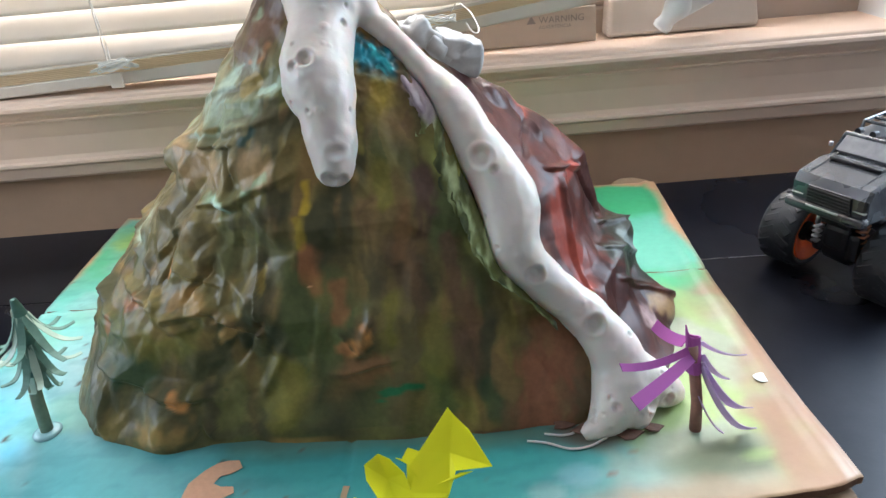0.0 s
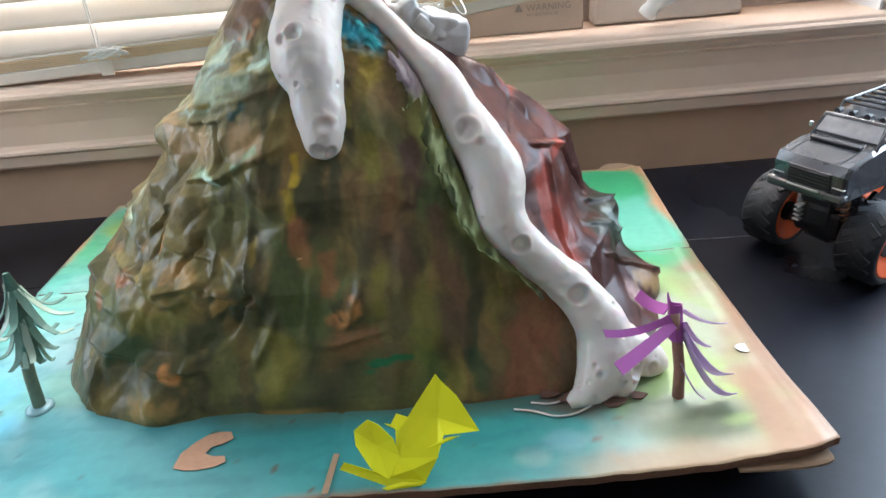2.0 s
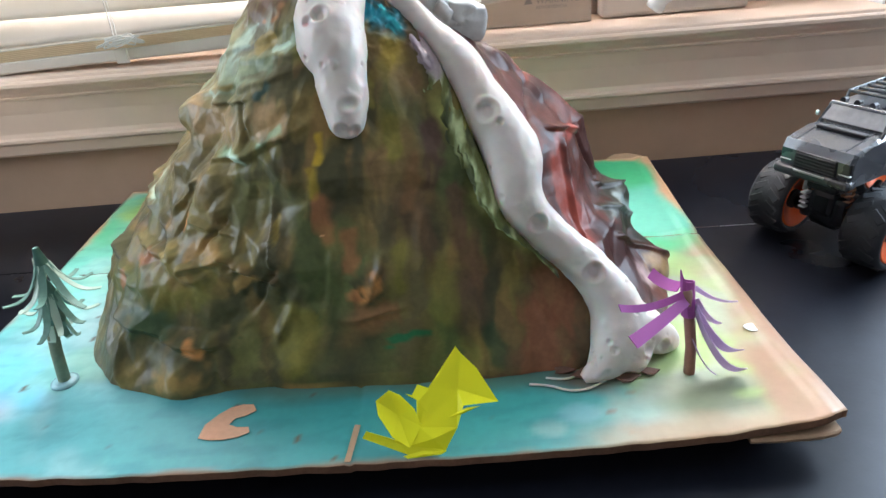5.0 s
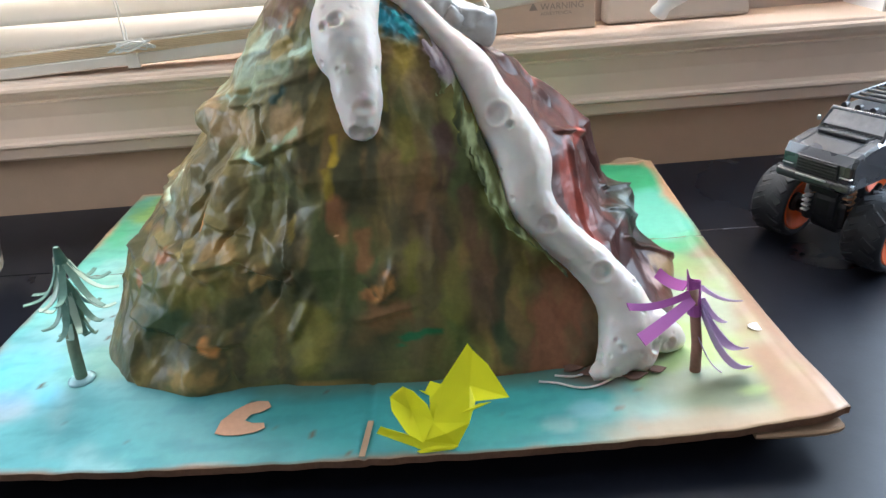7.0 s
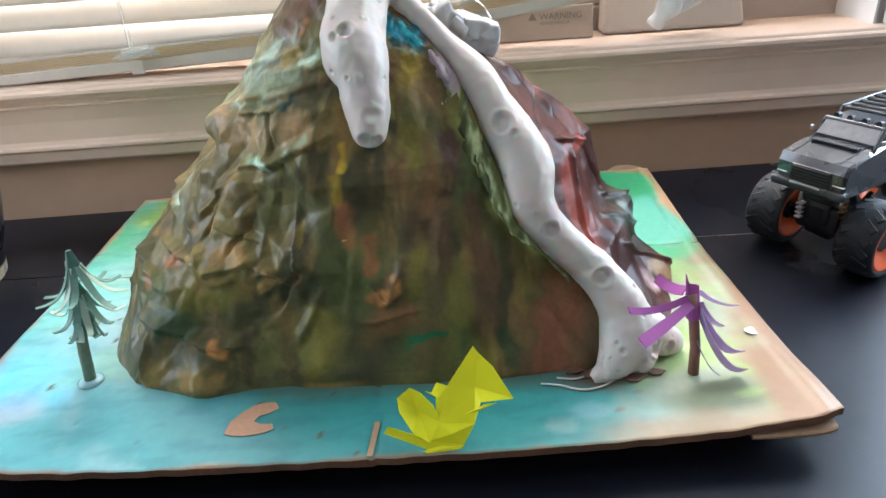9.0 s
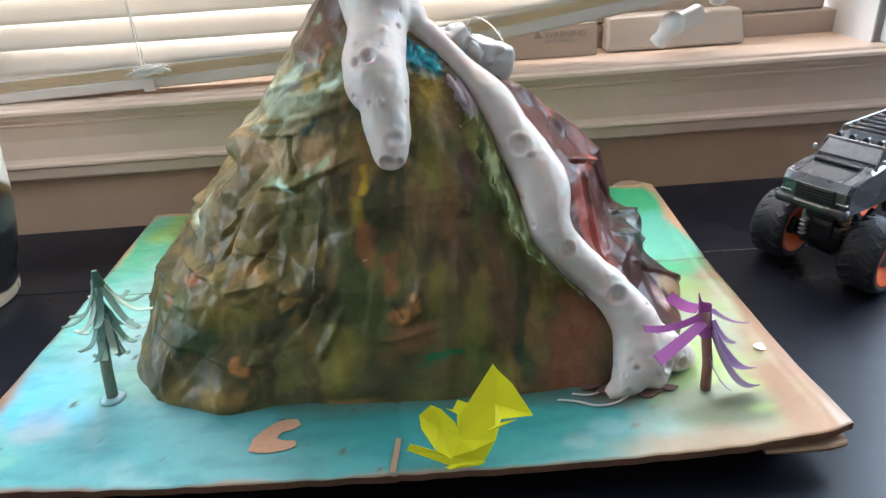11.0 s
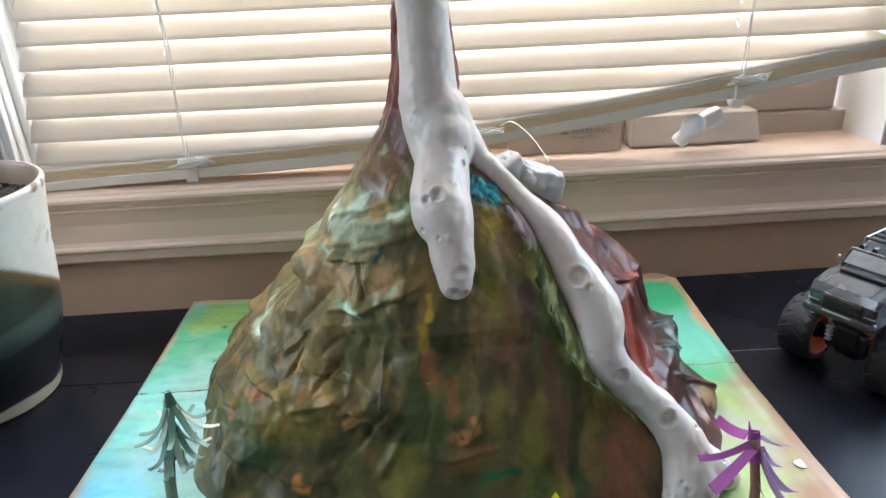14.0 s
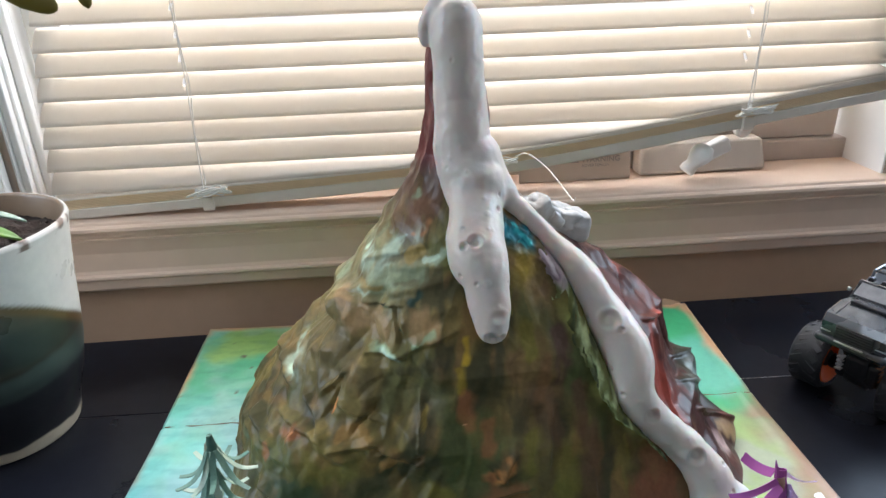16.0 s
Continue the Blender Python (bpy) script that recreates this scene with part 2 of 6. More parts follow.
# window wall: below, left, right and above the opening
X0, X1, ZS, ZT = -0.585, 0.665, 0.150, 1.30
Y0, Y1 = 0.86, 1.76      # an unseen opening to the right, added for a side lamp
wall = box_bm((5.2, 0.16, 0.95), (0, 0.098, ZS - 0.478))
for xa, xb in ((-2.6, X0), (X1, Y0), (Y1, 2.6)):
    box_bm((xb - xa, 0.16, ZT + 0.3), ((xa + xb) / 2, 0.098, ZS + (ZT + 0.3) / 2 - 0.003), bm=wall)
for xa, xb in ((X0, X1), (Y0, Y1)):
    box_bm((xb - xa, 0.16, 0.3), ((xa + xb) / 2, 0.098, ZT + 0.297), bm=wall)
bmesh.ops.transform(wall, matrix=WALL, verts=wall.verts)
structure("wall_north", wall, M_WALL, "tan painted wall under and around the window", "wall")
structure("wall_south", box_bm((5.2, 0.1, 2.5), (0, -2.25, 0.45)), M_ROOM, "plain pale wall behind the camera", "wall")
structure("wall_east", box_bm((0.1, 3.2, 2.5), (2.1, -0.68, 0.45)), M_ROOM, "plain pale side wall of the room", "wall")
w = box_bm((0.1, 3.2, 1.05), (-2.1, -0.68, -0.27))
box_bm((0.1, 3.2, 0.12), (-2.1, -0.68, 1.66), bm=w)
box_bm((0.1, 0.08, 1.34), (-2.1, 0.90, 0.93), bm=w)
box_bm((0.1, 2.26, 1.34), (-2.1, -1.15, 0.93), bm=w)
structure("wall_west", w, M_ROOM, "plain pale side wall with an added opening for a side lamp", "wall")
structure("ceiling", box_bm((5.4, 3.6, 0.1), (0, -0.65, 1.77)), M_ROOM, "plain pale ceiling", "ceiling")
structure("floor", box_bm((5.4, 3.6, 0.1), (0, -0.65, -0.80)), M_FLOOR, "brown wooden floor", "floor")

# sill, apron and casing
apron = profile_bm([(0.0, 0.0755), (0.003, 0.072), (0.017, 0.072), (0.017, 0.166), (-0.004, 0.166), (-0.004, 0.160), (-0.001, 0.1545), (-0.0025, 0.1535), (-0.0025, 0.1515), (0.0, 0.1500),
                    (0.003, 0.130), (0.002, 0.104), (0.0, 0.0985), (-0.0045, 0.0965), (-0.0050, 0.0930), (-0.0015, 0.0895)], -1.0, 1.05)
bmesh.ops.transform(apron, matrix=WALL, verts=apron.verts)
structure("window_apron", apron, M_TRIM, "cream painted moulded apron under the window sill", "trim")
sill = profile_bm([(-0.0115, 0.1665), (0.14, 0.1665), (0.14, 0.1795), (-0.0005, 0.1795), (-0.0035, 0.1785), (-0.0045, 0.1765), (-0.0050, 0.1752), (-0.0095, 0.1748), (-0.0125, 0.1732), (-0.0130, 0.1690)], -1.0, 1.05)
bmesh.ops.transform(sill, matrix=WALL, verts=sill.verts)
structure("window_sill", sill, M_TRIM, "cream painted window sill with a stepped nosing", "sill")

window = thing("window_1", WALL @ pose(0.04, 0.1, ZS), "casement window behind a lowered slatted blind", "window", kind="structure")


def win(name, bm, mat, label=""):
    bmesh.ops.translate(bm, vec=(-0.04, -0.1, -ZS), verts=bm.verts)
    return part(name, bm, mat, window, label)


for x in (X0, X1):
    s = -1 if x < 0 else 1
    jamb = profile_bm([(0.018, 0), (0.16, 0), (0.16, 0.02), (0.018, 0.02)], ZS + 0.028, ZT + 0.1)
    bmesh.ops.transform(jamb, matrix=Matrix.Translation((x + (-0.003 if s > 0 else -0.017), 0, 0)) @ Matrix(((0, 0, 1, 0), (0, 1, 0, 0), (1, 0, 0, 0), (0, 0, 0, 1))), verts=jamb.verts)
    bmesh.ops.recalc_face_normals(jamb, faces=jamb.faces)
    win("window_jamb", jamb, M_VINYL)
    for y, deep in () if s > 0 else ((0.030, 0.010), (0.058, 0.006), (0.082, 0.012), (0.104, 0.007)):
        win("jamb_stop", box_bm((deep, 0.012, ZT + 0.1 - ZS - 0.030), (x - s * (0.003 + deep / 2), y, (ZS + 0.030 + ZT + 0.1) / 2), 0.002), M_VINYL)
    casing = box_bm((0.075, 0.018, 1.4), (x + s * 0.046, 0.009, 0.88), 0.003)
    box_bm((0.012, 0.026, 1.4), (x + s * 0.086, 0.006, 0.88), 0.003, bm=casing)
    box_bm((0.014, 0.024, 1.4), (x + s * 0.018, 0.007, 0.88), 0.003, bm=casing)
    win("window_casing", casing, M_VINYL)
win("bottom_rail", box_bm((X1 - X0, 0.035, 0.034), (0.04, 0.128, 0.195), 0.002), M_SASH)
win("sash", box_bm((X1 - X0 - 0.03, 0.03, 0.125), (0.04, 0.139, 0.275), 0.003), M_SASH)
for x in (X0 + 0.035, X1 - 0.035):
    win("sash", box_bm((0.05, 0.03, 1.1), (x, 0.139, 0.84), 0.003), M_VINYL)
pane = win("pane", box_bm((X1 - X0 - 0.1, 0.006, 1.1), (0.04, 0.146, 0.83)), glass)
pane.visible_shadow = False
structure("backdrop", box_bm((5.0, 0.02, 3.0), (0, 2.6, 0.8)), backdrop_mat, "bright overcast daylight outside the window", "backdrop")

# desk
desk = thing("desk", pose(0, 0.1, 0), "black laminate desk with a fine joint across its top", "desk")
for n, (xa, xb, ya, yb) in {"front": (-0.95, 1.05, -0.12, 0.6455), "back": (-0.95, 1.05, 0.6458, 0.842)}.items():
    b = box_bm((xb - xa, yb - ya, 0.03), ((xa + xb) / 2, (ya + yb) / 2 - 0.1, -0.015), 0.0012)
    if n == "back":
        for v in b.verts:
            if v.co.y > 0.6:
                v.co.y += 0.0286 * v.co.x
    part("tabletop", b, M_TABLE, desk)
joint = box_bm((0.62, 0.0007, 0.0003), (0.66, 0.5457, 0.0002))
part("joint_edge", joint, M_SILVER, desk, "pale worn edge of the joint")
for x in (-0.9, 1.0):
    for y in (-0.15, 0.62):
        part("leg", box_bm((0.05, 0.05, 0.718), (x, y, -0.39), 0.003), M_TABLE, desk)

# ---- painted board ----
BX0, BX1, BY0, BY1, BT = -0.340, 0.338, 0.298, 0.790, 0.031
TAN, CYAN, TEAL = (0.30, 0.165, 0.095), (0.105, 0.39, 0.41), (0.036, 0.26, 0.25)
MINT, GREEN, LIME = (0.12, 0.47, 0.33), (0.045, 0.40, 0.17), (0.28, 0.46, 0.11)
ORANGE_TAN = (0.56, 0.30, 0.16)


def front_edge(x):
    return 0.2955 + 0.14 * max(0.0, -x - 0.05) ** 2 + 0.12 * max(0.0, x - 0.02) ** 2 + 0.005 * smoothstep(0.322, 0.336, x) + 0.0012 * noise.noise(Vector((x * 60, 0, 0)))


def board_colour(p):
    x, y = p.x, p.y
    w = 0.035 * noise.noise(Vector((x * 14, y * 14, 2.0))) + 0.012 * noise.noise(Vector((x * 55, y * 55, 5.0)))
    v = noise.noise(Vector((x * 10 + 3, y * 10, 7.0))) + 0.4 * noise.noise(Vector((x * 38, y * 38, 9.0)))
    v2 = noise.noise(Vector((x * 13, y * 13 + 5, 3.0))) + 0.4 * noise.noise(Vector((x * 45, y * 45, 1.0)))
    c = blend(CYAN, TEAL, smoothstep(-0.24, -0.02, x + w))
    c = blend(c, (0.04, 0.30, 0.27), 0.7 * smoothstep(0.0, 0.1, x + w) * (1 - smoothstep(0.34, 0.40, y)))
    c = blend(c, (0.16, 0.60, 0.52), smoothstep(0.46, 0.53, y + w))
    c = blend(c, (0.06, 0.52, 0.80), 0.8 * (1 - smoothstep(0.02, 0.07, math.hypot(x + 0.29, (y - 0.41) * 1.2) + w)))
    c = blend(c, (0.36, 0.56, 0.56), 0.7 * (1 - smoothstep(0.05, 0.16, math.hypot(x + 0.20, y - 0.50) + w)))
    c = blend(c, MINT, smoothstep(0.58, 0.64, y + 0.6 * w))
    c = blend(c, GREEN, 0.7 * smoothstep(0.63, 0.66, y + w) * (1 - smoothstep(0.70, 0.72, y + w)))
    c = blend(c, LIME, 0.9 * smoothstep(0.695, 0.72, y + 0.7 * w) * (1 - smoothstep(0.0, 0.1, x)) * smoothstep(-0.33, -0.30, x + w))
    c = blend(c, (0.22, 0.50, 0.36), 0.55 * smoothstep(0.0, 0.35, v) * (1 - smoothstep(-0.16, -0.04, x)))
    c = blend(c, (0.40, 0.53, 0.52), 0.28 * smoothstep(0.05, 0.4, v2) * (1 - smoothstep(-0.16, -0.02, x)))
    c = blend(c, (0.42, 0.36, 0.42), 0.5 * (1 - smoothstep(0.006, 0.030, math.hypot(x + 0.285, (y - 0.365) * 1.3) + 0.5 * w)))
    c = blend(c, (0.26, 0.46, 0.55), 0.35 * (1 - smoothstep(0.004, 0.014, math.hypot(x - 0.165, (y - 0.332) * 1.5) + 0.3 * w)))
    c = blend(c, (0.36, 0.46, 0.44), 0.35 * (1 - smoothstep(0.004, 0.012, math.hypot(x - 0.14, (y - 0.318) * 1.5) + 0.3 * w)))
    # thin, streaky brushwork, a darker green-brown band at the hill's front foot and the brown wash by the foam
    c = blend(c, (c[0] * 0.72, c[1] * 0.82, c[2] * 0.84), 0.8 * smoothstep(0.0, 0.35, noise.noise(Vector((x * 26, y * 90, 11.0))) + 0.3 * noise.noise(Vector((x * 130, y * 260, 3.0)))))
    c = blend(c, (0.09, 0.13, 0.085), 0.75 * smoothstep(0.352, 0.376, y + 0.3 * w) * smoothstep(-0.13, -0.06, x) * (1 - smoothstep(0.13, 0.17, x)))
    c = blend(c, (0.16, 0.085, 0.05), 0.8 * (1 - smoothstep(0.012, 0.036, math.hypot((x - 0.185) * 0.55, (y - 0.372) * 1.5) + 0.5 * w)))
    c = blend(c, (0.10, 0.07, 0.045), smoothstep(0.60, 0.68, noise.noise(Vector((x * 110, y * 110, 17.0)))))
    right = smoothstep(0.18, 0.235, x + 1.2 * w)
    mix = blend((0.33, 0.37, 0.25), (0.30, 0.40, 0.14), smoothstep(-0.008, 0.016, w))
    mix = blend(mix, GREEN, smoothstep(0.50, 0.56, y + w))
    mix = blend(mix, MINT, smoothstep(0.56, 0.60, y + w))
    mix = blend(mix, GREEN, smoothstep(0.66, 0.71, y + w))
    c = blend(c, mix, right)
    c = blend(c, (0.36, 0.44, 0.36), 0.5 * (1 - smoothstep(0.02, 0.05, math.hypot(x - 0.24, y - 0.335) + w)))
    edge = min(x - BX0 + 0.004, BX1 - x, (BY1 - y) * 1.4, (y - front_edge(x)) * 2.6 + 0.003 + 0.016 * noise.noise(Vector((x * 9, 2, 0))))
    c = blend(ORANGE_TAN if y > 0.6 else TAN, c, smoothstep(0.006, 0.022, edge + 0.35 * w + 0.006))
    c = blend(c, TAN, smoothstep(0.275, 0.312, x + 0.5 * w) * (1 - smoothstep(0.40, 0.46, y - 0.5 * w - (x - 0.3) * 2)) * (0.88 - 0.45 * smoothstep(-0.1, 0.3, v)))
    c = blend(c, (0.30, 0.42, 0.13), 0.75 * smoothstep(-0.05, 0.25, v2 + 0.3 * v) * smoothstep(0.215, 0.25, x) * (1 - smoothstep(0.295, 0.325, x + 0.4 * w)) * smoothstep(0.33, 0.37, y) * (1 - smoothstep(0.52, 0.57, y)))
    # olive shadow by the purple tree's foot, painted into the board's colour
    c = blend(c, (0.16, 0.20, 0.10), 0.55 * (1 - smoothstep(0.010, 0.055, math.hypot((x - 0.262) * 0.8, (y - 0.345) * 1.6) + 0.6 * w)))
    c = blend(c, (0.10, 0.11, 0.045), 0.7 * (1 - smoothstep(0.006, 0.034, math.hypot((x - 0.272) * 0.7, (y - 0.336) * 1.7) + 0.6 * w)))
    c = blend(c, (0.33, 0.225, 0.13), 0.85 * smoothstep(0.13, 0.19, x + w) * (1 - smoothstep(0.004, 0.022, y - front_edge(x) - 0.002 + 0.35 * w)))
    c = blend(c, (0.31, 0.44, 0.13), 0.6 * (1 - smoothstep(0.003, 0.011, math.hypot((x - 0.293) * 0.7, (y - 0.339) * 1.4) + 0.4 * w)))
    return blend(c, TAN, smoothstep(0.290, 0.326, x + w) * (1 - smoothstep(0.53, 0.60, y)) * (0.90 - 0.4 * smoothstep(-0.1, 0.3, v2)))


def board_height(x, y):
    h = 0.0015 * noise.noise(Vector((x * 6, y * 6, 0.5))) + 0.0005 * noise.noise(Vector((x * 40, y * 40, 1)))
    h -= 0.0022 * math.exp(-((y - 0.578 - 0.004 * x) / 0.0022) ** 2)
    if y < 0.42:
        h -= 0.0018 * math.exp(-((x - 0.006) / 0.0020) ** 2)
    h += 0.006 * smoothstep(0.24, 0.34, x) * (1 - smoothstep(0.30, 0.42, y))
    h += 0.002 * math.exp(-((x - BX1 + 0.012) / 0.004) ** 2)
    return h


def build_board():
    board = thing("display_board", pose(0, 0.54, 0), "painted flattened cardboard box lying on the black desk", "board")
    nx, ny = 190, 138
    verts, faces = [], []
    for j in range(ny + 1):
        for i in range(nx + 1):
            x = BX0 + (BX1 - BX0) * i / nx
            y0 = front_edge(x)
            y = y0 + (BY1 - y0) * j / ny
            xx = x - (0.008 if x > 0 else 0.004) * (1 - abs(2 * j / ny - 1)) * (1 if x > 0 else -1) * smoothstep(0.25, 0.34, abs(x))
            if j == ny:
                y += 0.0015 * noise.noise(Vector((x * 40, 7, 0)))
            verts.append((xx, y - 0.54, BT + board_height(x, y)))
    at = lambda i, j: j * (nx + 1) + i
    faces += [(at(i, j), at(i + 1, j), at(i + 1, j + 1), at(i, j + 1)) for j in range(ny) for i in range(nx)]
    rim = [at(i, 0) for i in range(nx + 1)] + [at(nx, j) for j in range(1, ny + 1)] + [at(i, ny) for i in range(nx - 1, -1, -1)] + [at(0, j) for j in range(ny - 1, 0, -1)]
    k = len(verts)
    for r in rim:
        x, y, z = verts[r]
        verts.append((x, y, z - 0.0060))
    faces += [(rim[i], k + i, k + (i + 1) % len(rim), rim[(i + 1) % len(rim)]) for i in range(len(rim))]
    faces.append([k + i for i in range(len(rim))][::-1])
    me = bpy.data.meshes.new("top_sheet")
    me.from_pydata(verts, [], faces)
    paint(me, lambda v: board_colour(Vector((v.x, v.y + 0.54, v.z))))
    me.materials.append(M_PAINTED_BOARD)
    me.materials.append(M_CARD_DARK)
    for i, p in enumerate(me.polygons):
        p.use_smooth = i < nx * ny
        if i >= nx * ny:
            p.material_index = 1
    top = new("top_sheet", me)
    top.parent = board
    lower = box_bm((BX1 - BX0 - 0.030, BY1 - BY0 - 0.018, 0.0055), (-0.004, 0.006, 0.0225), 0.0008)
    part("lower_sheet", lower, M_CARD_DARK, board, "dark torn lower layer of cardboard")
    part("inner_layer", box_bm((BX1 - BX0 - 0.05, BY1 - BY0 - 0.06, 0.0195), (0.0, 0.012, 0.00985), 0.0008), M_CARD_DARK, board)
    flap = bmesh.new()
    pts = [(0.285, 0.785), (0.335, 0.782), (0.333, 0.800), (0.318, 0.812), (0.300, 0.811), (0.288, 0.800)]
    lo = [flap.verts.new((x, y - 0.54, 0.0262)) for x, y in pts]
    hi = [flap.verts.new((x, y - 0.54, 0.0292)) for x, y in pts]
    flap.faces.new(lo[::-1]), flap.faces.new(hi)
    for i in range(len(pts)):
        flap.faces.new((lo[i], lo[(i + 1) % len(pts)], hi[(i + 1) % len(pts)], hi[i]))
    for xa, xb in ((-0.334, -0.190), (0.225, 0.330)):
        fold = [(xa + (xb - xa) * t / 8, 0.578 - 0.54 + 0.0012 * math.sin(t * 2.1), BT + board_height(xa + (xb - xa) * t / 8, 0.578) - 0.0002) for t in range(9)]
        part("fold_crease", tube_bm(fold, 0.0009, 6), M_CARD_DARK, board, "dark cracked fold line")
    part("flap", flap, M_CARD, board, "unpainted rounded cardboard flap")
    # the torn lip under the front corner
    lip = bmesh.new()
    n = 14
    rows = []
    for i in range(n + 1):
        t = i / n
        x = 0.272 + 0.061 * t
        y = 0.3015 + 0.0012 * noise.noise(Vector((x * 130, 3, 1))) + 0.004 * t ** 6
        rows.append([lip.verts.new((x, yy - 0.54, z)) for yy, z in ((0.330, 0.0248), (y + 0.0015, 0.0250 + 0.0015 * t), (y, 0.0238 + 0.0015 * t), (y + 0.001, 0.0215), (0.330, 0.0215))])
    for a, b in zip(rows, rows[1:]):
        for k in range(5):
            lip.faces.new((a[k], b[k], b[(k + 1) % 5], a[(k + 1) % 5]))
    lip.faces.new(rows[0]), lip.faces.new(rows[-1][::-1])
    part("torn_lip", lip, M_CARD, board, "torn tan lip of the lower layer")
    return board


build_board()

# ---- volcano ----
CX, CY = 0.0, 0.560
# height; reach to the left, right, front and back of the axis; squareness
RINGS = [
    (0.028, 0.240, 0.268, 0.186, 0.120, 4.6),
    (0.048, 0.238, 0.264, 0.181, 0.115, 4.0),
    (0.066, 0.233, 0.259, 0.175, 0.110, 3.4),
    (0.085, 0.230, 0.256, 0.170, 0.105, 2.7),
    (0.096, 0.228, 0.252, 0.166, 0.080, 2.6),
    (0.104, 0.220, 0.230, 0.164, 0.090, 2.5),
    (0.121, 0.205, 0.221, 0.161, 0.085, 2.4),
    (0.146, 0.178, 0.214, 0.150, 0.075, 2.3),
    (0.169, 0.155, 0.205, 0.143, 0.070, 2.3),
    (0.184, 0.140, 0.188, 0.144, 0.065, 2.3),
    (0.194, 0.127, 0.176, 0.141, 0.060, 2.3),
    (0.222, 0.121, 0.138, 0.123, 0.050, 2.2),
    (0.235, 0.103, 0.118, 0.113, 0.048, 2.1),
    (0.275, 0.072, 0.068, 0.080, 0.048, 2.0),
    (0.305, 0.050, 0.042, 0.052, 0.045, 2.0),
    (0.340, 0.034, 0.030, 0.036, 0.036, 2.0),
    (0.380, 0.029, 0.026, 0.029, 0.029, 2.0),
    (0.440, 0.026, 0.022, 0.024, 0.024, 2.0),
]

# where the foam runs down the ridge: height, x and y
RIDGE = [(0.03, 0.213, 0.395), (0.06, 0.207, 0.405), (0.098, 0.185, 0.421), (0.125, 0.158, 0.427), (0.154, 0.136, 0.430), (0.185, 0.130, 0.447), (0.217, 0.112, 0.467), (0.243, 0.098, 0.486), (0.262, 0.084, 0.498), (0.28, 0.070, 0.506), (0.30, 0.050, 0.516)]

# where the crumpled paper juts out: place, reach, push
BUMPS = [((0.270, 0.520, 0.045), 0.036, (0.016, -0.006, 0.0)), ((-0.131, 0.385, 0.045), 0.036, (-0.002, -0.010, 0.0)), ((-0.128, 0.500, 0.220), 0.022, (-0.006, -0.004, 0.002)),
         ((0.028, 0.400, 0.112), 0.022, (0.0, -0.007, 0.0)), ((0.215, 0.545, 0.175), 0.022, (0.004, -0.004, 0.004)), ((0.128, 0.548, 0.232), 0.020, (0.002, -0.004, 0.005))]

# the crumpled paper breaks into flat facets: width, height, depth and slant of each size of facet
FACETS = [(0.064, 0.056, 0.0080, 0.55, 3), (0.031, 0.034, 0.0086, -0.45, 17), (0.0150, 0.0165, 0.0052, 0.5, 29), (0.0075, 0.0085, 0.0020, -0.3, 41)]

# sharp folds of the paper: the crest from one place to another, how far it runs out above and below, its height (valleys are negative)
SHELVES = [
    ((-0.092, 0.450, 0.193), (-0.062, 0.433, 0.199), 0.0101, 0.0041, 0.0050),
    ((-0.062, 0.433, 0.199), (-0.015, 0.437, 0.219), 0.0092, 0.0041, 0.0040),
    ((-0.061, 0.459, 0.231), (-0.060, 0.441, 0.209), 0.0041, 0.0041, -0.0035),
    ((-0.089, 0.476, 0.227), (-0.061, 0.461, 0.232), 0.0046, 0.0014, 0.0035),
    ((-0.108, 0.506, 0.227), (-0.072, 0.480, 0.241), 0.0064, 0.0041, 0.0022),
    ((-0.061, 0.487, 0.255), (-0.022, 0.471, 0.261), 0.0064, 0.0041, 0.0022),
    ((-0.086, 0.516, 0.250), (-0.041, 0.491, 0.271), 0.0055, 0.0037, 0.0019),
    ((-0.023, 0.463, 0.250), (-0.061, 0.469, 0.239), 0.0064, 0.0041, 0.0022),
    ((-0.014, 0.455, 0.243), (-0.024, 0.439, 0.221), 0.0064, 0.0046, 0.0017),
]
CRUMPLES = [
    ((-0.180, 0.568, 0.145), (-0.169, 0.488, 0.141), 0.0064, 0.0041, 0.0050),
    ((-0.128, 0.455, 0.155), (-0.110, 0.452, 0.172), 0.0037, 0.0028, 0.0040),
    ((-0.130, 0.441, 0.141), (-0.119, 0.447, 0.155), 0.0028, 0.0028, -0.0045),
    ((-0.111, 0.436, 0.149), (-0.086, 0.422, 0.144), 0.0055, 0.0028, 0.0040),
    ((-0.103, 0.422, 0.135), (-0.089, 0.427, 0.152), 0.0041, 0.0023, -0.0040),
    ((-0.154, 0.470, 0.144), (-0.133, 0.432, 0.128), 0.0055, 0.0037, 0.0040),
    ((-0.178, 0.469, 0.123), (-0.138, 0.430, 0.122), 0.0064, 0.0037, 0.0040),
    ((-0.204, 0.494, 0.111), (-0.179, 0.437, 0.097), 0.0055, 0.0037, 0.0040),
    ((-0.087, 0.413, 0.129), (-0.055, 0.400, 0.113), 0.0064, 0.0032, 0.0045),
    ((-0.071, 0.397, 0.094), (-0.050, 0.402, 0.117), 0.0055, 0.0032, -0.0040),
    ((-0.122, 0.418, 0.116), (-0.087, 0.413, 0.129), 0.0055, 0.0037, 0.0040),
    ((-0.047, 0.420, 0.163), (-0.047, 0.406, 0.130), 0.0032, 0.0023, 0.0040),
]
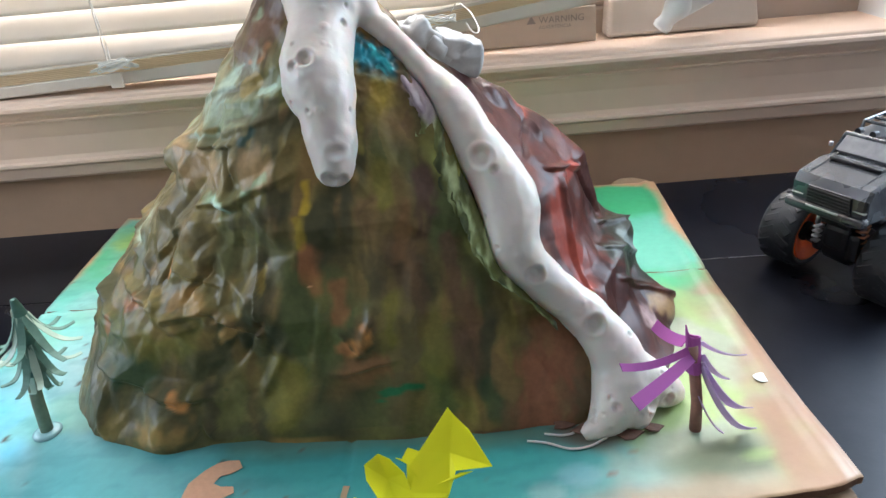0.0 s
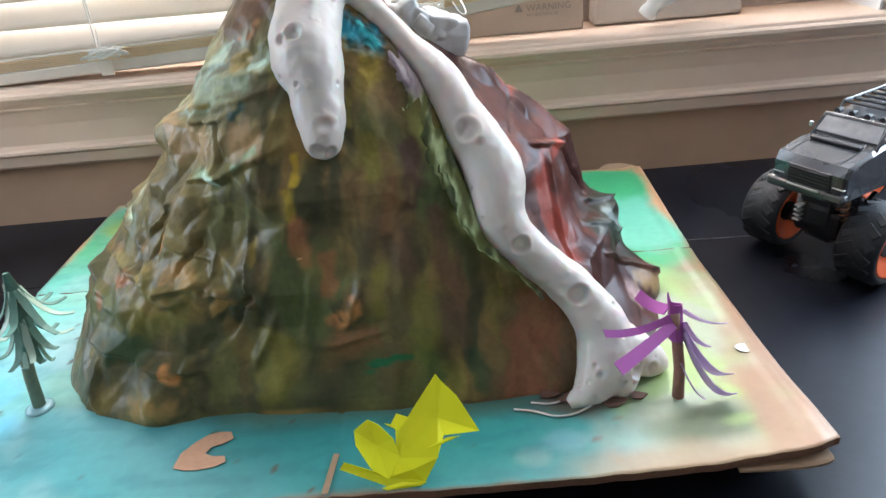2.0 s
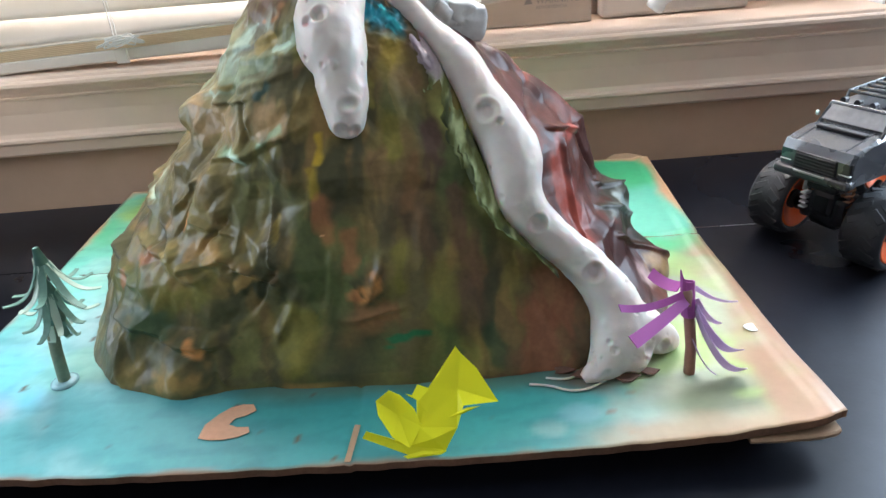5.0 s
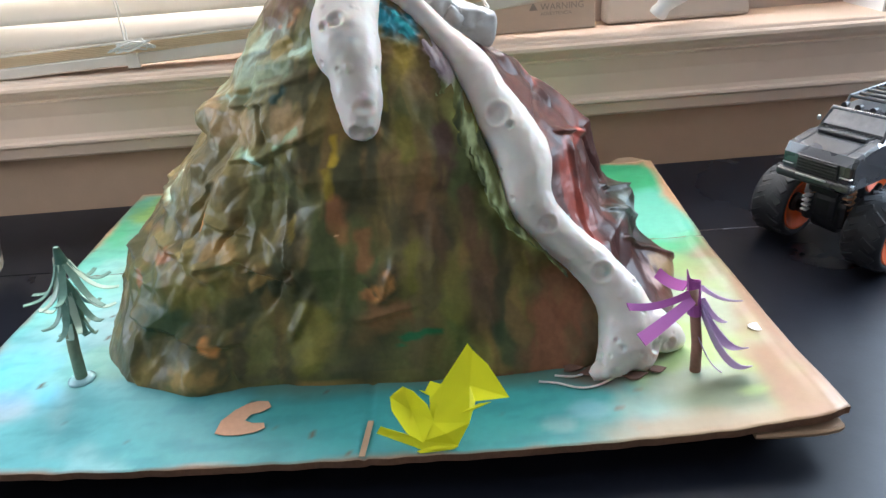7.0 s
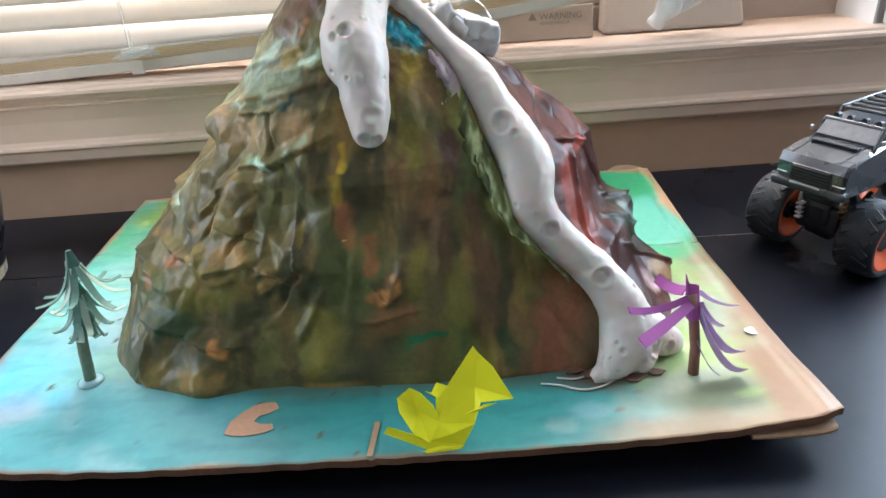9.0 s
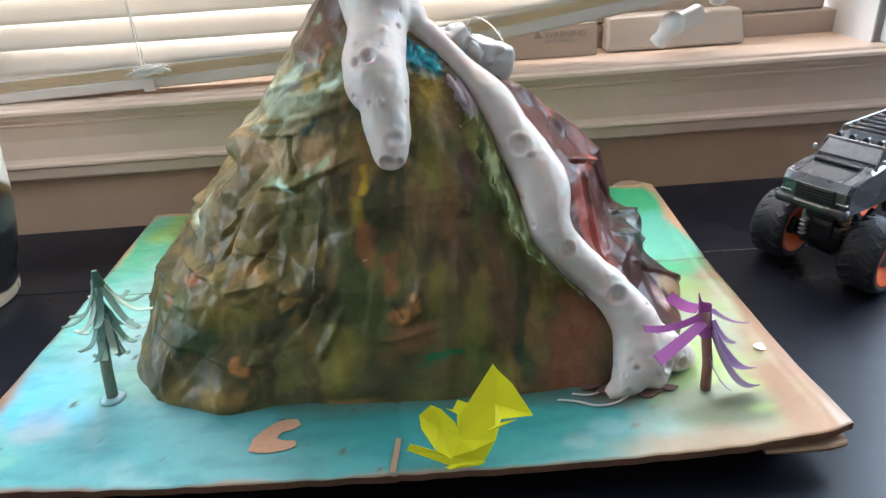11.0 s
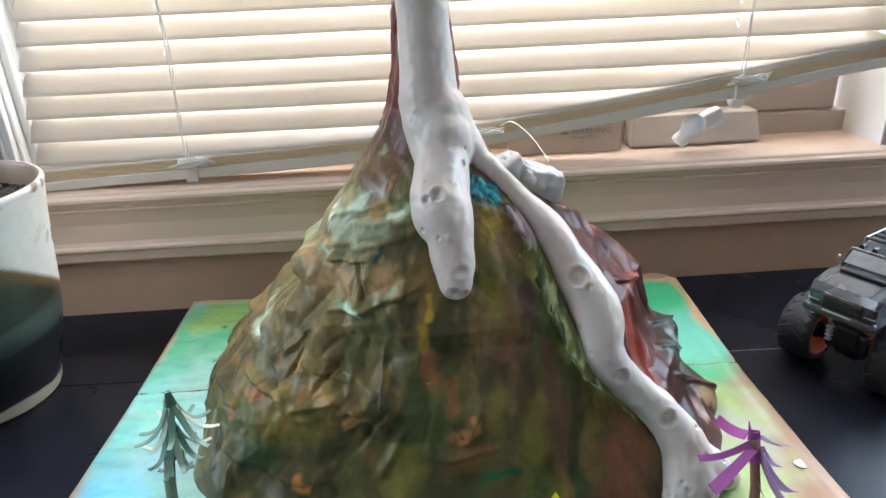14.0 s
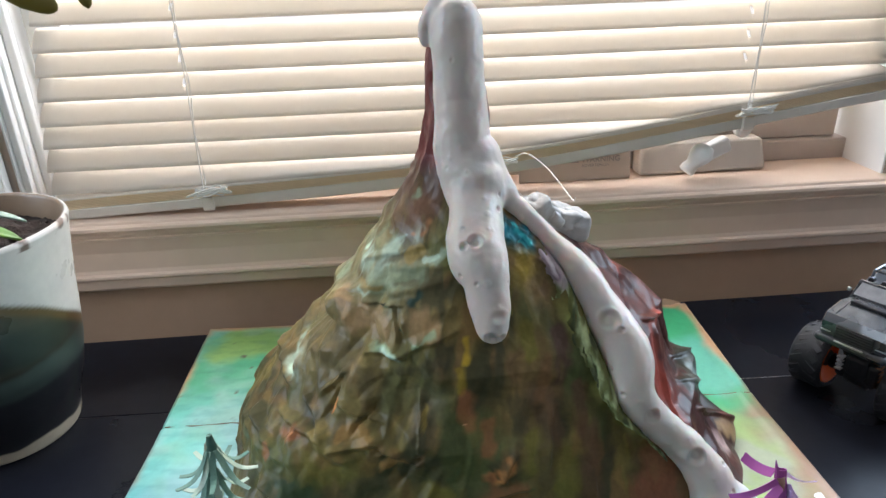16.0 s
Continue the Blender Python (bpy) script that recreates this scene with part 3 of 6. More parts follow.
FOOT_FOLDS = [
    ((-0.193, 0.432, 0.072), (-0.141, 0.401, 0.068), 0.0083, 0.0041, 0.0040),
    ((-0.141, 0.401, 0.068), (-0.107, 0.391, 0.065), 0.0083, 0.0037, 0.0060),
    ((-0.107, 0.391, 0.065), (-0.099, 0.380, 0.041), 0.0046, 0.0037, 0.0040),
    ((-0.186, 0.414, 0.055), (-0.183, 0.398, 0.035), 0.0046, 0.0037, 0.0035),
    ((-0.034, 0.396, 0.103), (-0.055, 0.387, 0.067), 0.0074, 0.0046, 0.0030),
    ((-0.004, 0.403, 0.129), (-0.012, 0.393, 0.092), 0.0046, 0.0037, 0.0030),
    ((0.019, 0.395, 0.097), (0.029, 0.400, 0.122), 0.0046, 0.0028, 0.0040),
    ((0.006, 0.397, 0.110), (0.019, 0.395, 0.097), 0.0041, 0.0028, 0.0030),
    ((0.006, 0.390, 0.082), (0.038, 0.392, 0.089), 0.0064, 0.0037, 0.0030),
    ((0.060, 0.415, 0.148), (0.055, 0.399, 0.105), 0.0055, 0.0037, 0.0025),
    ((0.098, 0.394, 0.083), (0.100, 0.378, 0.038), 0.0064, 0.0041, 0.0025),
    ((0.145, 0.399, 0.070), (0.167, 0.383, 0.029), 0.0074, 0.0041, 0.0025),
]
RED_FOLDS = [
    ((0.131, 0.559, 0.226), (0.160, 0.536, 0.199), 0.0041, 0.0032, 0.0040),
    ((0.164, 0.503, 0.181), (0.196, 0.539, 0.164), 0.0041, 0.0028, 0.0050),
    ((0.173, 0.499, 0.163), (0.191, 0.455, 0.105), 0.0046, 0.0037, 0.0040),
    ((0.196, 0.539, 0.164), (0.219, 0.551, 0.119), 0.0041, 0.0028, -0.0040),
    ((0.219, 0.540, 0.111), (0.302, 0.692, 0.029), 0.0041, 0.0032, 0.0050),
    ((0.216, 0.509, 0.103), (0.258, 0.555, 0.069), 0.0046, 0.0032, 0.0040),
    ((0.228, 0.488, 0.083), (0.284, 0.539, 0.029), 0.0041, 0.0032, 0.0040),
    ((0.150, 0.556, 0.213), (0.148, 0.502, 0.196), 0.0037, 0.0028, -0.0030),
]


def lattice(i, j, seed):
    return noise.noise(Vector((i * 7.31 + 0.37, j * 5.77 + 0.61, seed * 3.17 + 0.29))) * 1.9


def crumple(a, b, p, fine):
    d = 0.0
    for wide, tall, depth, slant, seed in FACETS:
        x = (a + slant * b) / wide + 0.30 * noise.noise(p * (0.6 / wide) + Vector((seed, 0, 0)))
        y = (b + 0.22 * abs(a)) / tall + 0.30 * noise.noise(p * (0.6 / wide) + Vector((0, seed, 0)))
        i, j = math.floor(x), math.floor(y)
        u, v = x - i, y - j
        h00, h10, h01, h11 = lattice(i, j, seed), lattice(i + 1, j, seed), lattice(i, j + 1, seed), lattice(i + 1, j + 1, seed)
        if (i * 7 + j * 3 + i * j) % 3:
            h = h00 + u * (h10 - h00) + v * (h11 - h10) if u > v else h00 + v * (h01 - h00) + u * (h11 - h01)
        else:
            h = h00 + u * (h10 - h00) + v * (h01 - h00) if u + v < 1 else h11 + (1 - u) * (h01 - h11) + (1 - v) * (h10 - h11)
        d += depth * h * (1 if wide > 0.05 else 0.4 + 0.6 * fine if wide > 0.02 else fine)
    return d


def hill_base(u, z):
    """A place on the smooth hill: u counts turns from the right, the front at 0.75."""
    left, right, front, back, sq = lerp_rows(RINGS, z)
    a = 2 * math.pi * u
    c, s = math.cos(a), math.sin(a)
    x = (right if c > 0 else left) * math.copysign(abs(c) ** (2 / sq), c)
    y = (back if s > 0 else front) * math.copysign(abs(s) ** (2 / sq), s)
    # behind the foam's ridge the paper falls back in a flat wing
    if c > 0 > s and 0.03 < z < 0.30:
        rx, ry = lerp_rows(RIDGE, z)
        ry -= CY
        if rx * y - ry * x > 0:
            ex, ey = right - rx, -ry
            k = (rx * ey - ry * ex) / (x * ey - y * ex)
            k = 1 + (k - 1) * 0.9 * min(1, (z - 0.03) / 0.04, (0.30 - z) / 0.03)
            x, y = x * k, y * k
    return Vector((CX + x, CY + y, z))


@functools.lru_cache(maxsize=None)
def row_arcs(z):
    """Lengths along the outline at height z, from the front."""
    pts = [hill_base(0.75 + (i - 180) / 360, z) for i in range(361)]
    arcs = [0.0]
    for p, q in zip(pts, pts[1:]):
        arcs.append(arcs[-1] + (q - p).length)
    return [a - arcs[180] for a in arcs]


def hill_rows(u, z):
    """The smooth place, the way out of the paper and how far the small creases push it."""
    p = hill_base(u, z)
    x, y = p.x - CX, p.y - CY
    out = Vector((x, y, 0.25 * math.hypot(x, y))).normalized()
    west = 1 - smoothstep(-0.09, 0.02, p.x)
    line = lerp_rows(RIDGE, z)[0]
    east = smoothstep(0.0, 0.02, p.x - line)
    high = smoothstep(0.19, 0.23, z)
    rough = 0.34 + 0.66 * max(west, 0.42 * east, 0.5 * high)
    rough *= 1 - 0.30 * high * west
    w = Vector((p.x + 0.006 * noise.noise(p * 16), p.y, p.z + 0.006 * noise.noise(p * 16 + Vector((5, 5, 5)))))
    # soft flutes down the front
    d = (1 - 0.6 * west) * (0.0042 * noise.noise(Vector((w.x * 24, w.y * 20, w.z * 6))) + 0.0024 * noise.noise(Vector((w.x * 55, w.y * 48, w.z * 11))))
    turn = ((u - 0.25) % 1.0) * 360
    arcs = row_arcs(z)
    i = min(359, int(turn))
    d += rough * crumple(arcs[i] + (arcs[i + 1] - arcs[i]) * (turn - i), z, w, (1 - 0.75 * east) * (0.90 - 0.40 * (1 - smoothstep(0.06, 0.13, z))))
    # curled lip of paper beside the foam
    if 0.09 < z < 0.275 and y < 0:
        lip = (p.x - line + 0.027 + 0.004 * noise.noise(Vector((3, 1, z * 40)))) / 0.0065
        d += 0.0055 * math.exp(-lip * lip) * smoothstep(0.09, 0.13, z) * (1 - smoothstep(0.255, 0.275, z))
    # the blue paper between the foam is crinkled small
    if p.y < 0.54:
        b = Vector((p.x - 0.044, 0, z - 0.278)).length / 0.024
        if b < 2:
            n1, n2 = noise.noise(p * 95), noise.noise(p * 170 + Vector((3, 0, 0)))
            d += math.exp(-b * b) * (0.0050 * (0.5 - abs(n1) * 1.6) + 0.0022 * (0.5 - abs(n2) * 1.6))
    d *= 0.55 + 0.45 * (1 - smoothstep(0.29, 0.35, z))
    d += 0.0046 * smoothstep(0.262, 0.295, z) * (1 - 0.7 * smoothstep(0.33, 0.40, z)) * (0.45 - 1.6 * abs(noise.noise(Vector((p.x * 46, p.y * 46, z * 12)))))
    if z < 0.05:
        f = (z - 0.028) / 0.022
        d *= 0.45 + 0.55 * f
        d += 0.003 * noise.noise(Vector((p.x * 22, p.y * 22, 4))) * (1 - f)
    return p, out, d


def fold_paper(at, out, d):
    """Adds the sharp folds to the pushes."""
    wave = np.array([(noise.noise(Vector(p) * 70), noise.noise(Vector(p) * 70 + Vector((9, 0, 0)))) for p in at], 'f')
    for a, b, up, down, high in SHELVES + CRUMPLES + FOOT_FOLDS + RED_FOLDS:
        a, b = np.array(a, 'f'), np.array(b, 'f')
        way = b - a
        length = float(np.linalg.norm(way))
        way /= length
        e = at - a
        along = e @ way
        e = e - along[:, None] * way
        side = np.cross(out, way)
        side *= np.sign(side[:, 2:3] + 1e-6)
        s = (e * side).sum(1) + 0.0022 * wave[:, 0]
        near = (np.abs((e * out).sum(1)) < 0.03) & (np.abs(s) < 0.02)
        past = np.maximum(np.maximum(-along, along - length), 0) + 0.002 * wave[:, 1]
        h = np.clip(1 - np.where(s > 0, s / up, -s / down), 0, 1) * np.clip(1 - past / 0.010, 0, 1)
        d += np.where(near, 1.15 * high * h, 0)
    return d


OLIVE, BROWN, RUST, TAN_PAPER = (0.078, 0.074, 0.022), (0.085, 0.048, 0.028), (0.16, 0.062, 0.036), (0.115, 0.092, 0.044)
BLACK, DEEP, INK, FIR = (0.010, 0.011, 0.010), (0.026, 0.026, 0.020), (0.012, 0.026, 0.028), (0.017, 0.034, 0.021)
ICE, TEALGREY, MINTY, STEEL_SHEEN = (0.19, 0.28, 0.31), (0.095, 0.135, 0.120), (0.115, 0.19, 0.165), (0.085, 0.115, 0.155)
BLUE, SKY, LILAC, EMERALD = (0.004, 0.078, 0.140), (0.02, 0.23, 0.34), (0.20, 0.16, 0.22), (0.007, 0.058, 0.034)
MUSTARD, YELLOW, APRICOT, PEACH = (0.15, 0.115, 0.012), (0.21, 0.155, 0.020), (0.24, 0.115, 0.050), (0.42, 0.27, 0.19)
ROSE, RUSTY, BROWNTAN, SLATEBROWN = (0.150, 0.105, 0.072), (0.17, 0.085, 0.055), (0.145, 0.092, 0.042), (0.050, 0.050, 0.038)
PLUM, PLUMBROWN, MAROON = (0.038, 0.022, 0.024), (0.056, 0.032, 0.026), (0.092, 0.040, 0.028)
PINK, RED, SCARLET, WINE = (0.20, 0.11, 0.115), (0.13, 0.032, 0.033), (0.088, 0.019, 0.018), (0.017, 0.006, 0.007)
# brush strokes, some standing for sheen and crease shade: from one place to another, half as wide as given, colour and
# strength
TOP_STROKES = [
    # pale sheen along the top-left slope, put into the paint
    ((-0.087, 0.514, 0.247), (-0.040, 0.504, 0.284), 0.009, ICE, 0.50),
    ((-0.045, 0.499, 0.276), (-0.038, 0.504, 0.285), 0.006, ICE, 0.60),
    ((-0.036, 0.498, 0.282), (-0.031, 0.502, 0.288), 0.005, RUSTY, 0.50),
    ((-0.025, 0.512, 0.301), (-0.016, 0.518, 0.320), 0.011, PLUM, 0.60),
    ((-0.081, 0.497, 0.245), (-0.044, 0.476, 0.256), 0.010, TEALGREY, 0.50),
    ((0.036, 0.499, 0.285), (0.049, 0.495, 0.272), 0.011, BLUE, 1.00),
    ((0.046, 0.497, 0.277), (0.053, 0.495, 0.271), 0.004, SKY, 0.60),
    ((0.019, 0.491, 0.284), (0.030, 0.493, 0.282), 0.009, BLUE, 0.90),
    ((0.034, 0.499, 0.288), (0.040, 0.497, 0.283), 0.0030, INK, 0.70),
    ((0.043, 0.498, 0.284), (0.047, 0.495, 0.280), 0.0020, SKY, 0.70),
    ((0.050, 0.496, 0.279), (0.058, 0.494, 0.270), 0.0022, INK, 0.60),
    ((0.038, 0.494, 0.276), (0.050, 0.490, 0.266), 0.0020, SKY, 0.50),
    ((0.062, 0.489, 0.259), (0.071, 0.484, 0.249), 0.004, LILAC, 0.85),
    ((0.045, 0.469, 0.251), (0.046, 0.478, 0.258), 0.012, MUSTARD, 0.36),
    ((-0.030, 0.476, 0.262), (-0.015, 0.480, 0.272), 0.005, ICE, 0.35),
    ((-0.120, 0.536, 0.227), (-0.107, 0.543, 0.235), 0.005, TEALGREY, 0.60),
]
WEST_STROKES = [
    ((-0.102, 0.473, 0.211), (-0.077, 0.453, 0.217), 0.015, ROSE, 0.65),
    ((-0.050, 0.444, 0.220), (-0.034, 0.439, 0.221), 0.012, ROSE, 0.65),
    ((-0.019, 0.436, 0.218), (-0.015, 0.446, 0.231), 0.010, TAN_PAPER, 0.50),
    # notch, crease and slit: the dark inside them is painted on
    ((-0.049, 0.457, 0.235), (-0.043, 0.458, 0.239), 0.004, INK, 0.90),
    ((-0.060, 0.444, 0.215), (-0.059, 0.455, 0.229), 0.001, INK, 0.70),
    ((-0.078, 0.469, 0.229), (-0.066, 0.463, 0.231), 0.001, BLACK, 1.00),
    ((-0.094, 0.454, 0.197), (-0.065, 0.436, 0.200), 0.004, MINTY, 0.80),
    ((-0.074, 0.440, 0.197), (-0.064, 0.435, 0.199), 0.004, ICE, 0.90),
    ((-0.049, 0.436, 0.209), (-0.032, 0.437, 0.217), 0.003, MINTY, 0.60),
    ((-0.060, 0.427, 0.188), (-0.028, 0.424, 0.197), 0.007, DEEP, 0.60),
    # glossy highlight at the left outline, painted as a pale stroke
    ((-0.167, 0.505, 0.149), (-0.156, 0.521, 0.165), 0.009, ICE, 0.80),
    ((-0.111, 0.492, 0.221), (-0.111, 0.499, 0.225), 0.009, ROSE, 0.60),
]
CRUMPLE_STROKES = [
    ((-0.124, 0.441, 0.144), (-0.120, 0.445, 0.151), 0.002, APRICOT, 0.85),
    # two dark strokes along valley folds: crease shade put into the colour
    ((-0.133, 0.440, 0.135), (-0.125, 0.442, 0.144), 0.002, DEEP, 0.60),
    ((-0.099, 0.425, 0.139), (-0.091, 0.426, 0.145), 0.002, DEEP, 0.60),
    ((-0.171, 0.448, 0.113), (-0.158, 0.442, 0.119), 0.007, RUST, 0.60),
    ((-0.191, 0.445, 0.093), (-0.192, 0.454, 0.099), 0.004, RUST, 0.50),
    ((-0.114, 0.424, 0.130), (-0.099, 0.419, 0.132), 0.009, BROWNTAN, 0.70),
    ((-0.081, 0.403, 0.109), (-0.070, 0.404, 0.117), 0.007, BROWNTAN, 0.80),
    ((-0.066, 0.397, 0.097), (-0.055, 0.399, 0.109), 0.008, DEEP, 0.60),
    ((-0.174, 0.420, 0.074), (-0.148, 0.408, 0.080), 0.013, FIR, 0.80),
    ((-0.141, 0.415, 0.095), (-0.116, 0.407, 0.099), 0.016, OLIVE, 0.50),
    ((-0.044, 0.410, 0.141), (-0.042, 0.420, 0.169), 0.017, SLATEBROWN, 0.55),
    ((-0.140, 0.433, 0.123), (-0.131, 0.437, 0.135), 0.004, TAN_PAPER, 0.60),
]
FOOT_STROKES = [
    ((-0.125, 0.394, 0.063), (-0.113, 0.391, 0.060), 0.004, APRICOT, 0.80),
    ((-0.143, 0.388, 0.042), (-0.123, 0.384, 0.044), 0.013, BROWNTAN, 0.75),
    ((-0.188, 0.402, 0.036), (-0.167, 0.398, 0.046), 0.010, TAN_PAPER, 0.55),
    ((-0.098, 0.383, 0.046), (-0.096, 0.391, 0.071), 0.007, DEEP, 0.70),
    ((-0.038, 0.381, 0.053), (-0.035, 0.390, 0.080), 0.017, OLIVE, 0.75),
    ((-0.050, 0.376, 0.033), (-0.020, 0.375, 0.032), 0.005, BROWNTAN, 0.50),
    ((0.045, 0.373, 0.029), (0.116, 0.371, 0.029), 0.005, PLUMBROWN, 0.70),
    ((0.110, 0.381, 0.044), (0.111, 0.391, 0.065), 0.009, FIR, 0.60),
    ((0.145, 0.381, 0.034), (0.147, 0.397, 0.065), 0.024, MAROON, 0.90),
    ((0.168, 0.405, 0.068), (0.156, 0.411, 0.091), 0.014, MAROON, 0.65),
    ((-0.027, 0.379, 0.045), (0.006, 0.379, 0.042), 0.009, DEEP, 0.50),
    ((-0.093, 0.380, 0.039), (-0.059, 0.379, 0.040), 0.006, DEEP, 0.50),
]
FRONT_STROKES = [
    ((-0.049, 0.407, 0.133), (-0.045, 0.417, 0.156), 0.003, YELLOW, 0.80),
    ((-0.010, 0.421, 0.196), (-0.006, 0.431, 0.213), 0.004, YELLOW, 0.70),
    ((-0.014, 0.418, 0.172), (-0.014, 0.419, 0.191), 0.005, MUSTARD, 0.50),
    ((0.014, 0.417, 0.173), (0.018, 0.427, 0.206), 0.009, DEEP, 0.50),
    ((0.035, 0.409, 0.140), (0.034, 0.417, 0.162), 0.012, DEEP, 0.50),
    ((-0.004, 0.409, 0.144), (-0.009, 0.418, 0.168), 0.007, RUST, 0.48),
    ((0.007, 0.401, 0.123), (0.005, 0.408, 0.140), 0.008, RUST, 0.48),
    ((0.014, 0.396, 0.102), (0.025, 0.398, 0.111), 0.007, APRICOT, 0.90),
    ((0.028, 0.399, 0.113), (0.028, 0.400, 0.122), 0.001, PEACH, 0.80),
    ((0.001, 0.396, 0.102), (0.009, 0.396, 0.103), 0.004, RUST, 0.48),
    ((0.013, 0.391, 0.086), (0.036, 0.390, 0.084), 0.013, BROWN, 0.85),
    ((0.032, 0.385, 0.066), (0.060, 0.386, 0.065), 0.003, EMERALD, 0.95),
]
STREAKS_STROKES = [
    ((0.028, 0.382, 0.057), (0.032, 0.384, 0.063), 0.003, EMERALD, 0.80),
    ((0.020, 0.381, 0.054), (0.022, 0.381, 0.054), 0.001, PEACH, 1.00),
    ((0.032, 0.381, 0.053), (0.034, 0.381, 0.052), 0.001, PEACH, 0.90),
    ((-0.009, 0.411, 0.147), (-0.006, 0.411, 0.147), 0.001, PEACH, 1.00),
    ((0.045, 0.425, 0.198), (0.046, 0.436, 0.214), 0.010, OLIVE, 0.80),
    ((0.058, 0.418, 0.158), (0.058, 0.423, 0.192), 0.006, BROWN, 0.60),
    ((0.071, 0.424, 0.171), (0.074, 0.438, 0.207), 0.009, PLUM, 0.80),
    ((0.087, 0.412, 0.133), (0.092, 0.427, 0.164), 0.009, PLUMBROWN, 0.70),
    ((0.045, 0.398, 0.104), (0.046, 0.405, 0.127), 0.008, OLIVE, 0.75),
    ((0.076, 0.394, 0.085), (0.075, 0.402, 0.113), 0.013, OLIVE, 0.50),
    ((0.030, 0.443, 0.227), (0.034, 0.455, 0.239), 0.005, OLIVE, 0.70),
    ((0.099, 0.405, 0.103), (0.096, 0.413, 0.130), 0.010, PLUMBROWN, 0.60),
]
EAST_STROKES = [
    ((0.132, 0.563, 0.227), (0.165, 0.560, 0.206), 0.006, PINK, 0.80),
    ((0.146, 0.553, 0.215), (0.157, 0.550, 0.205), 0.007, RED, 0.70),
    ((0.157, 0.551, 0.205), (0.167, 0.539, 0.193), 0.011, WINE, 0.90),
    ((0.173, 0.510, 0.173), (0.189, 0.530, 0.168), 0.007, RED, 0.95),
    ((0.166, 0.490, 0.160), (0.196, 0.446, 0.096), 0.012, SCARLET, 0.90),
    ((0.150, 0.500, 0.196), (0.164, 0.492, 0.166), 0.005, WINE, 0.60),
    ((0.206, 0.555, 0.161), (0.212, 0.535, 0.125), 0.014, WINE, 0.95),
    ((0.237, 0.557, 0.101), (0.241, 0.530, 0.092), 0.015, BLACK, 0.95),
    # bluish window sheen on the black rock, painted in
    ((0.222, 0.507, 0.099), (0.238, 0.525, 0.095), 0.006, STEEL_SHEEN, 0.70),
    ((0.207, 0.464, 0.097), (0.224, 0.468, 0.073), 0.012, WINE, 0.90),
    ((0.274, 0.550, 0.029), (0.278, 0.535, 0.029), 0.008, ROSE, 0.80),
    ((0.242, 0.476, 0.055), (0.252, 0.478, 0.045), 0.007, LILAC, 0.80),
    ((0.236, 0.540, 0.112), (0.264, 0.566, 0.066), 0.031, BLACK, 0.95),
    # second painted highlight on the rock's upper facet
    ((0.240, 0.540, 0.092), (0.250, 0.545, 0.084), 0.008, STEEL_SHEEN, 0.75),
    ((0.226, 0.490, 0.070), (0.250, 0.510, 0.045), 0.013, WINE, 0.60),
    ((0.262, 0.500, 0.050), (0.276, 0.515, 0.036), 0.009, ROSE, 0.60),
]

NECK_STROKES = [
    ((-0.050, 0.510, 0.279), (-0.036, 0.518, 0.300), 0.014, PLUMBROWN, 0.75),
    ((-0.065, 0.569, 0.282), (-0.058, 0.569, 0.295), 0.005, PLUM, 0.80),
    ((-0.048, 0.535, 0.300), (-0.039, 0.530, 0.308), 0.004, TEALGREY, 0.70),
    ((-0.072, 0.517, 0.263), (-0.052, 0.507, 0.276), 0.003, ICE, 0.70),
    ((-0.045, 0.501, 0.278), (-0.036, 0.498, 0.281), 0.003, RUSTY, 0.80),
    ((-0.090, 0.506, 0.241), (-0.068, 0.499, 0.257), 0.003, ICE, 0.65),
    ((-0.038, 0.482, 0.265), (-0.026, 0.477, 0.267), 0.003, ICE, 0.60),
    ((-0.083, 0.487, 0.236), (-0.053, 0.472, 0.247), 0.005, TEALGREY, 0.40),
    ((-0.101, 0.491, 0.227), (-0.087, 0.493, 0.235), 0.004, ICE, 0.50),
    ((-0.089, 0.538, 0.253), (-0.085, 0.543, 0.259), 0.004, ICE, 0.60),
    ((-0.075, 0.505, 0.255), (-0.056, 0.492, 0.262), 0.0035, SLATEBROWN, 0.80),
    ((-0.052, 0.488, 0.262), (-0.040, 0.484, 0.271), 0.004, TAN_PAPER, 0.75),
    ((-0.066, 0.482, 0.246), (-0.048, 0.470, 0.250), 0.004, SLATEBROWN, 0.75),
    ((-0.098, 0.498, 0.234), (-0.078, 0.486, 0.240), 0.004, TAN_PAPER, 0.70),
    ((-0.060, 0.500, 0.266), (-0.046, 0.494, 0.273), 0.0025, SLATEBROWN, 0.70),
    ((-0.034, 0.478, 0.256), (-0.022, 0.470, 0.258), 0.006, SLATEBROWN, 0.70),
]


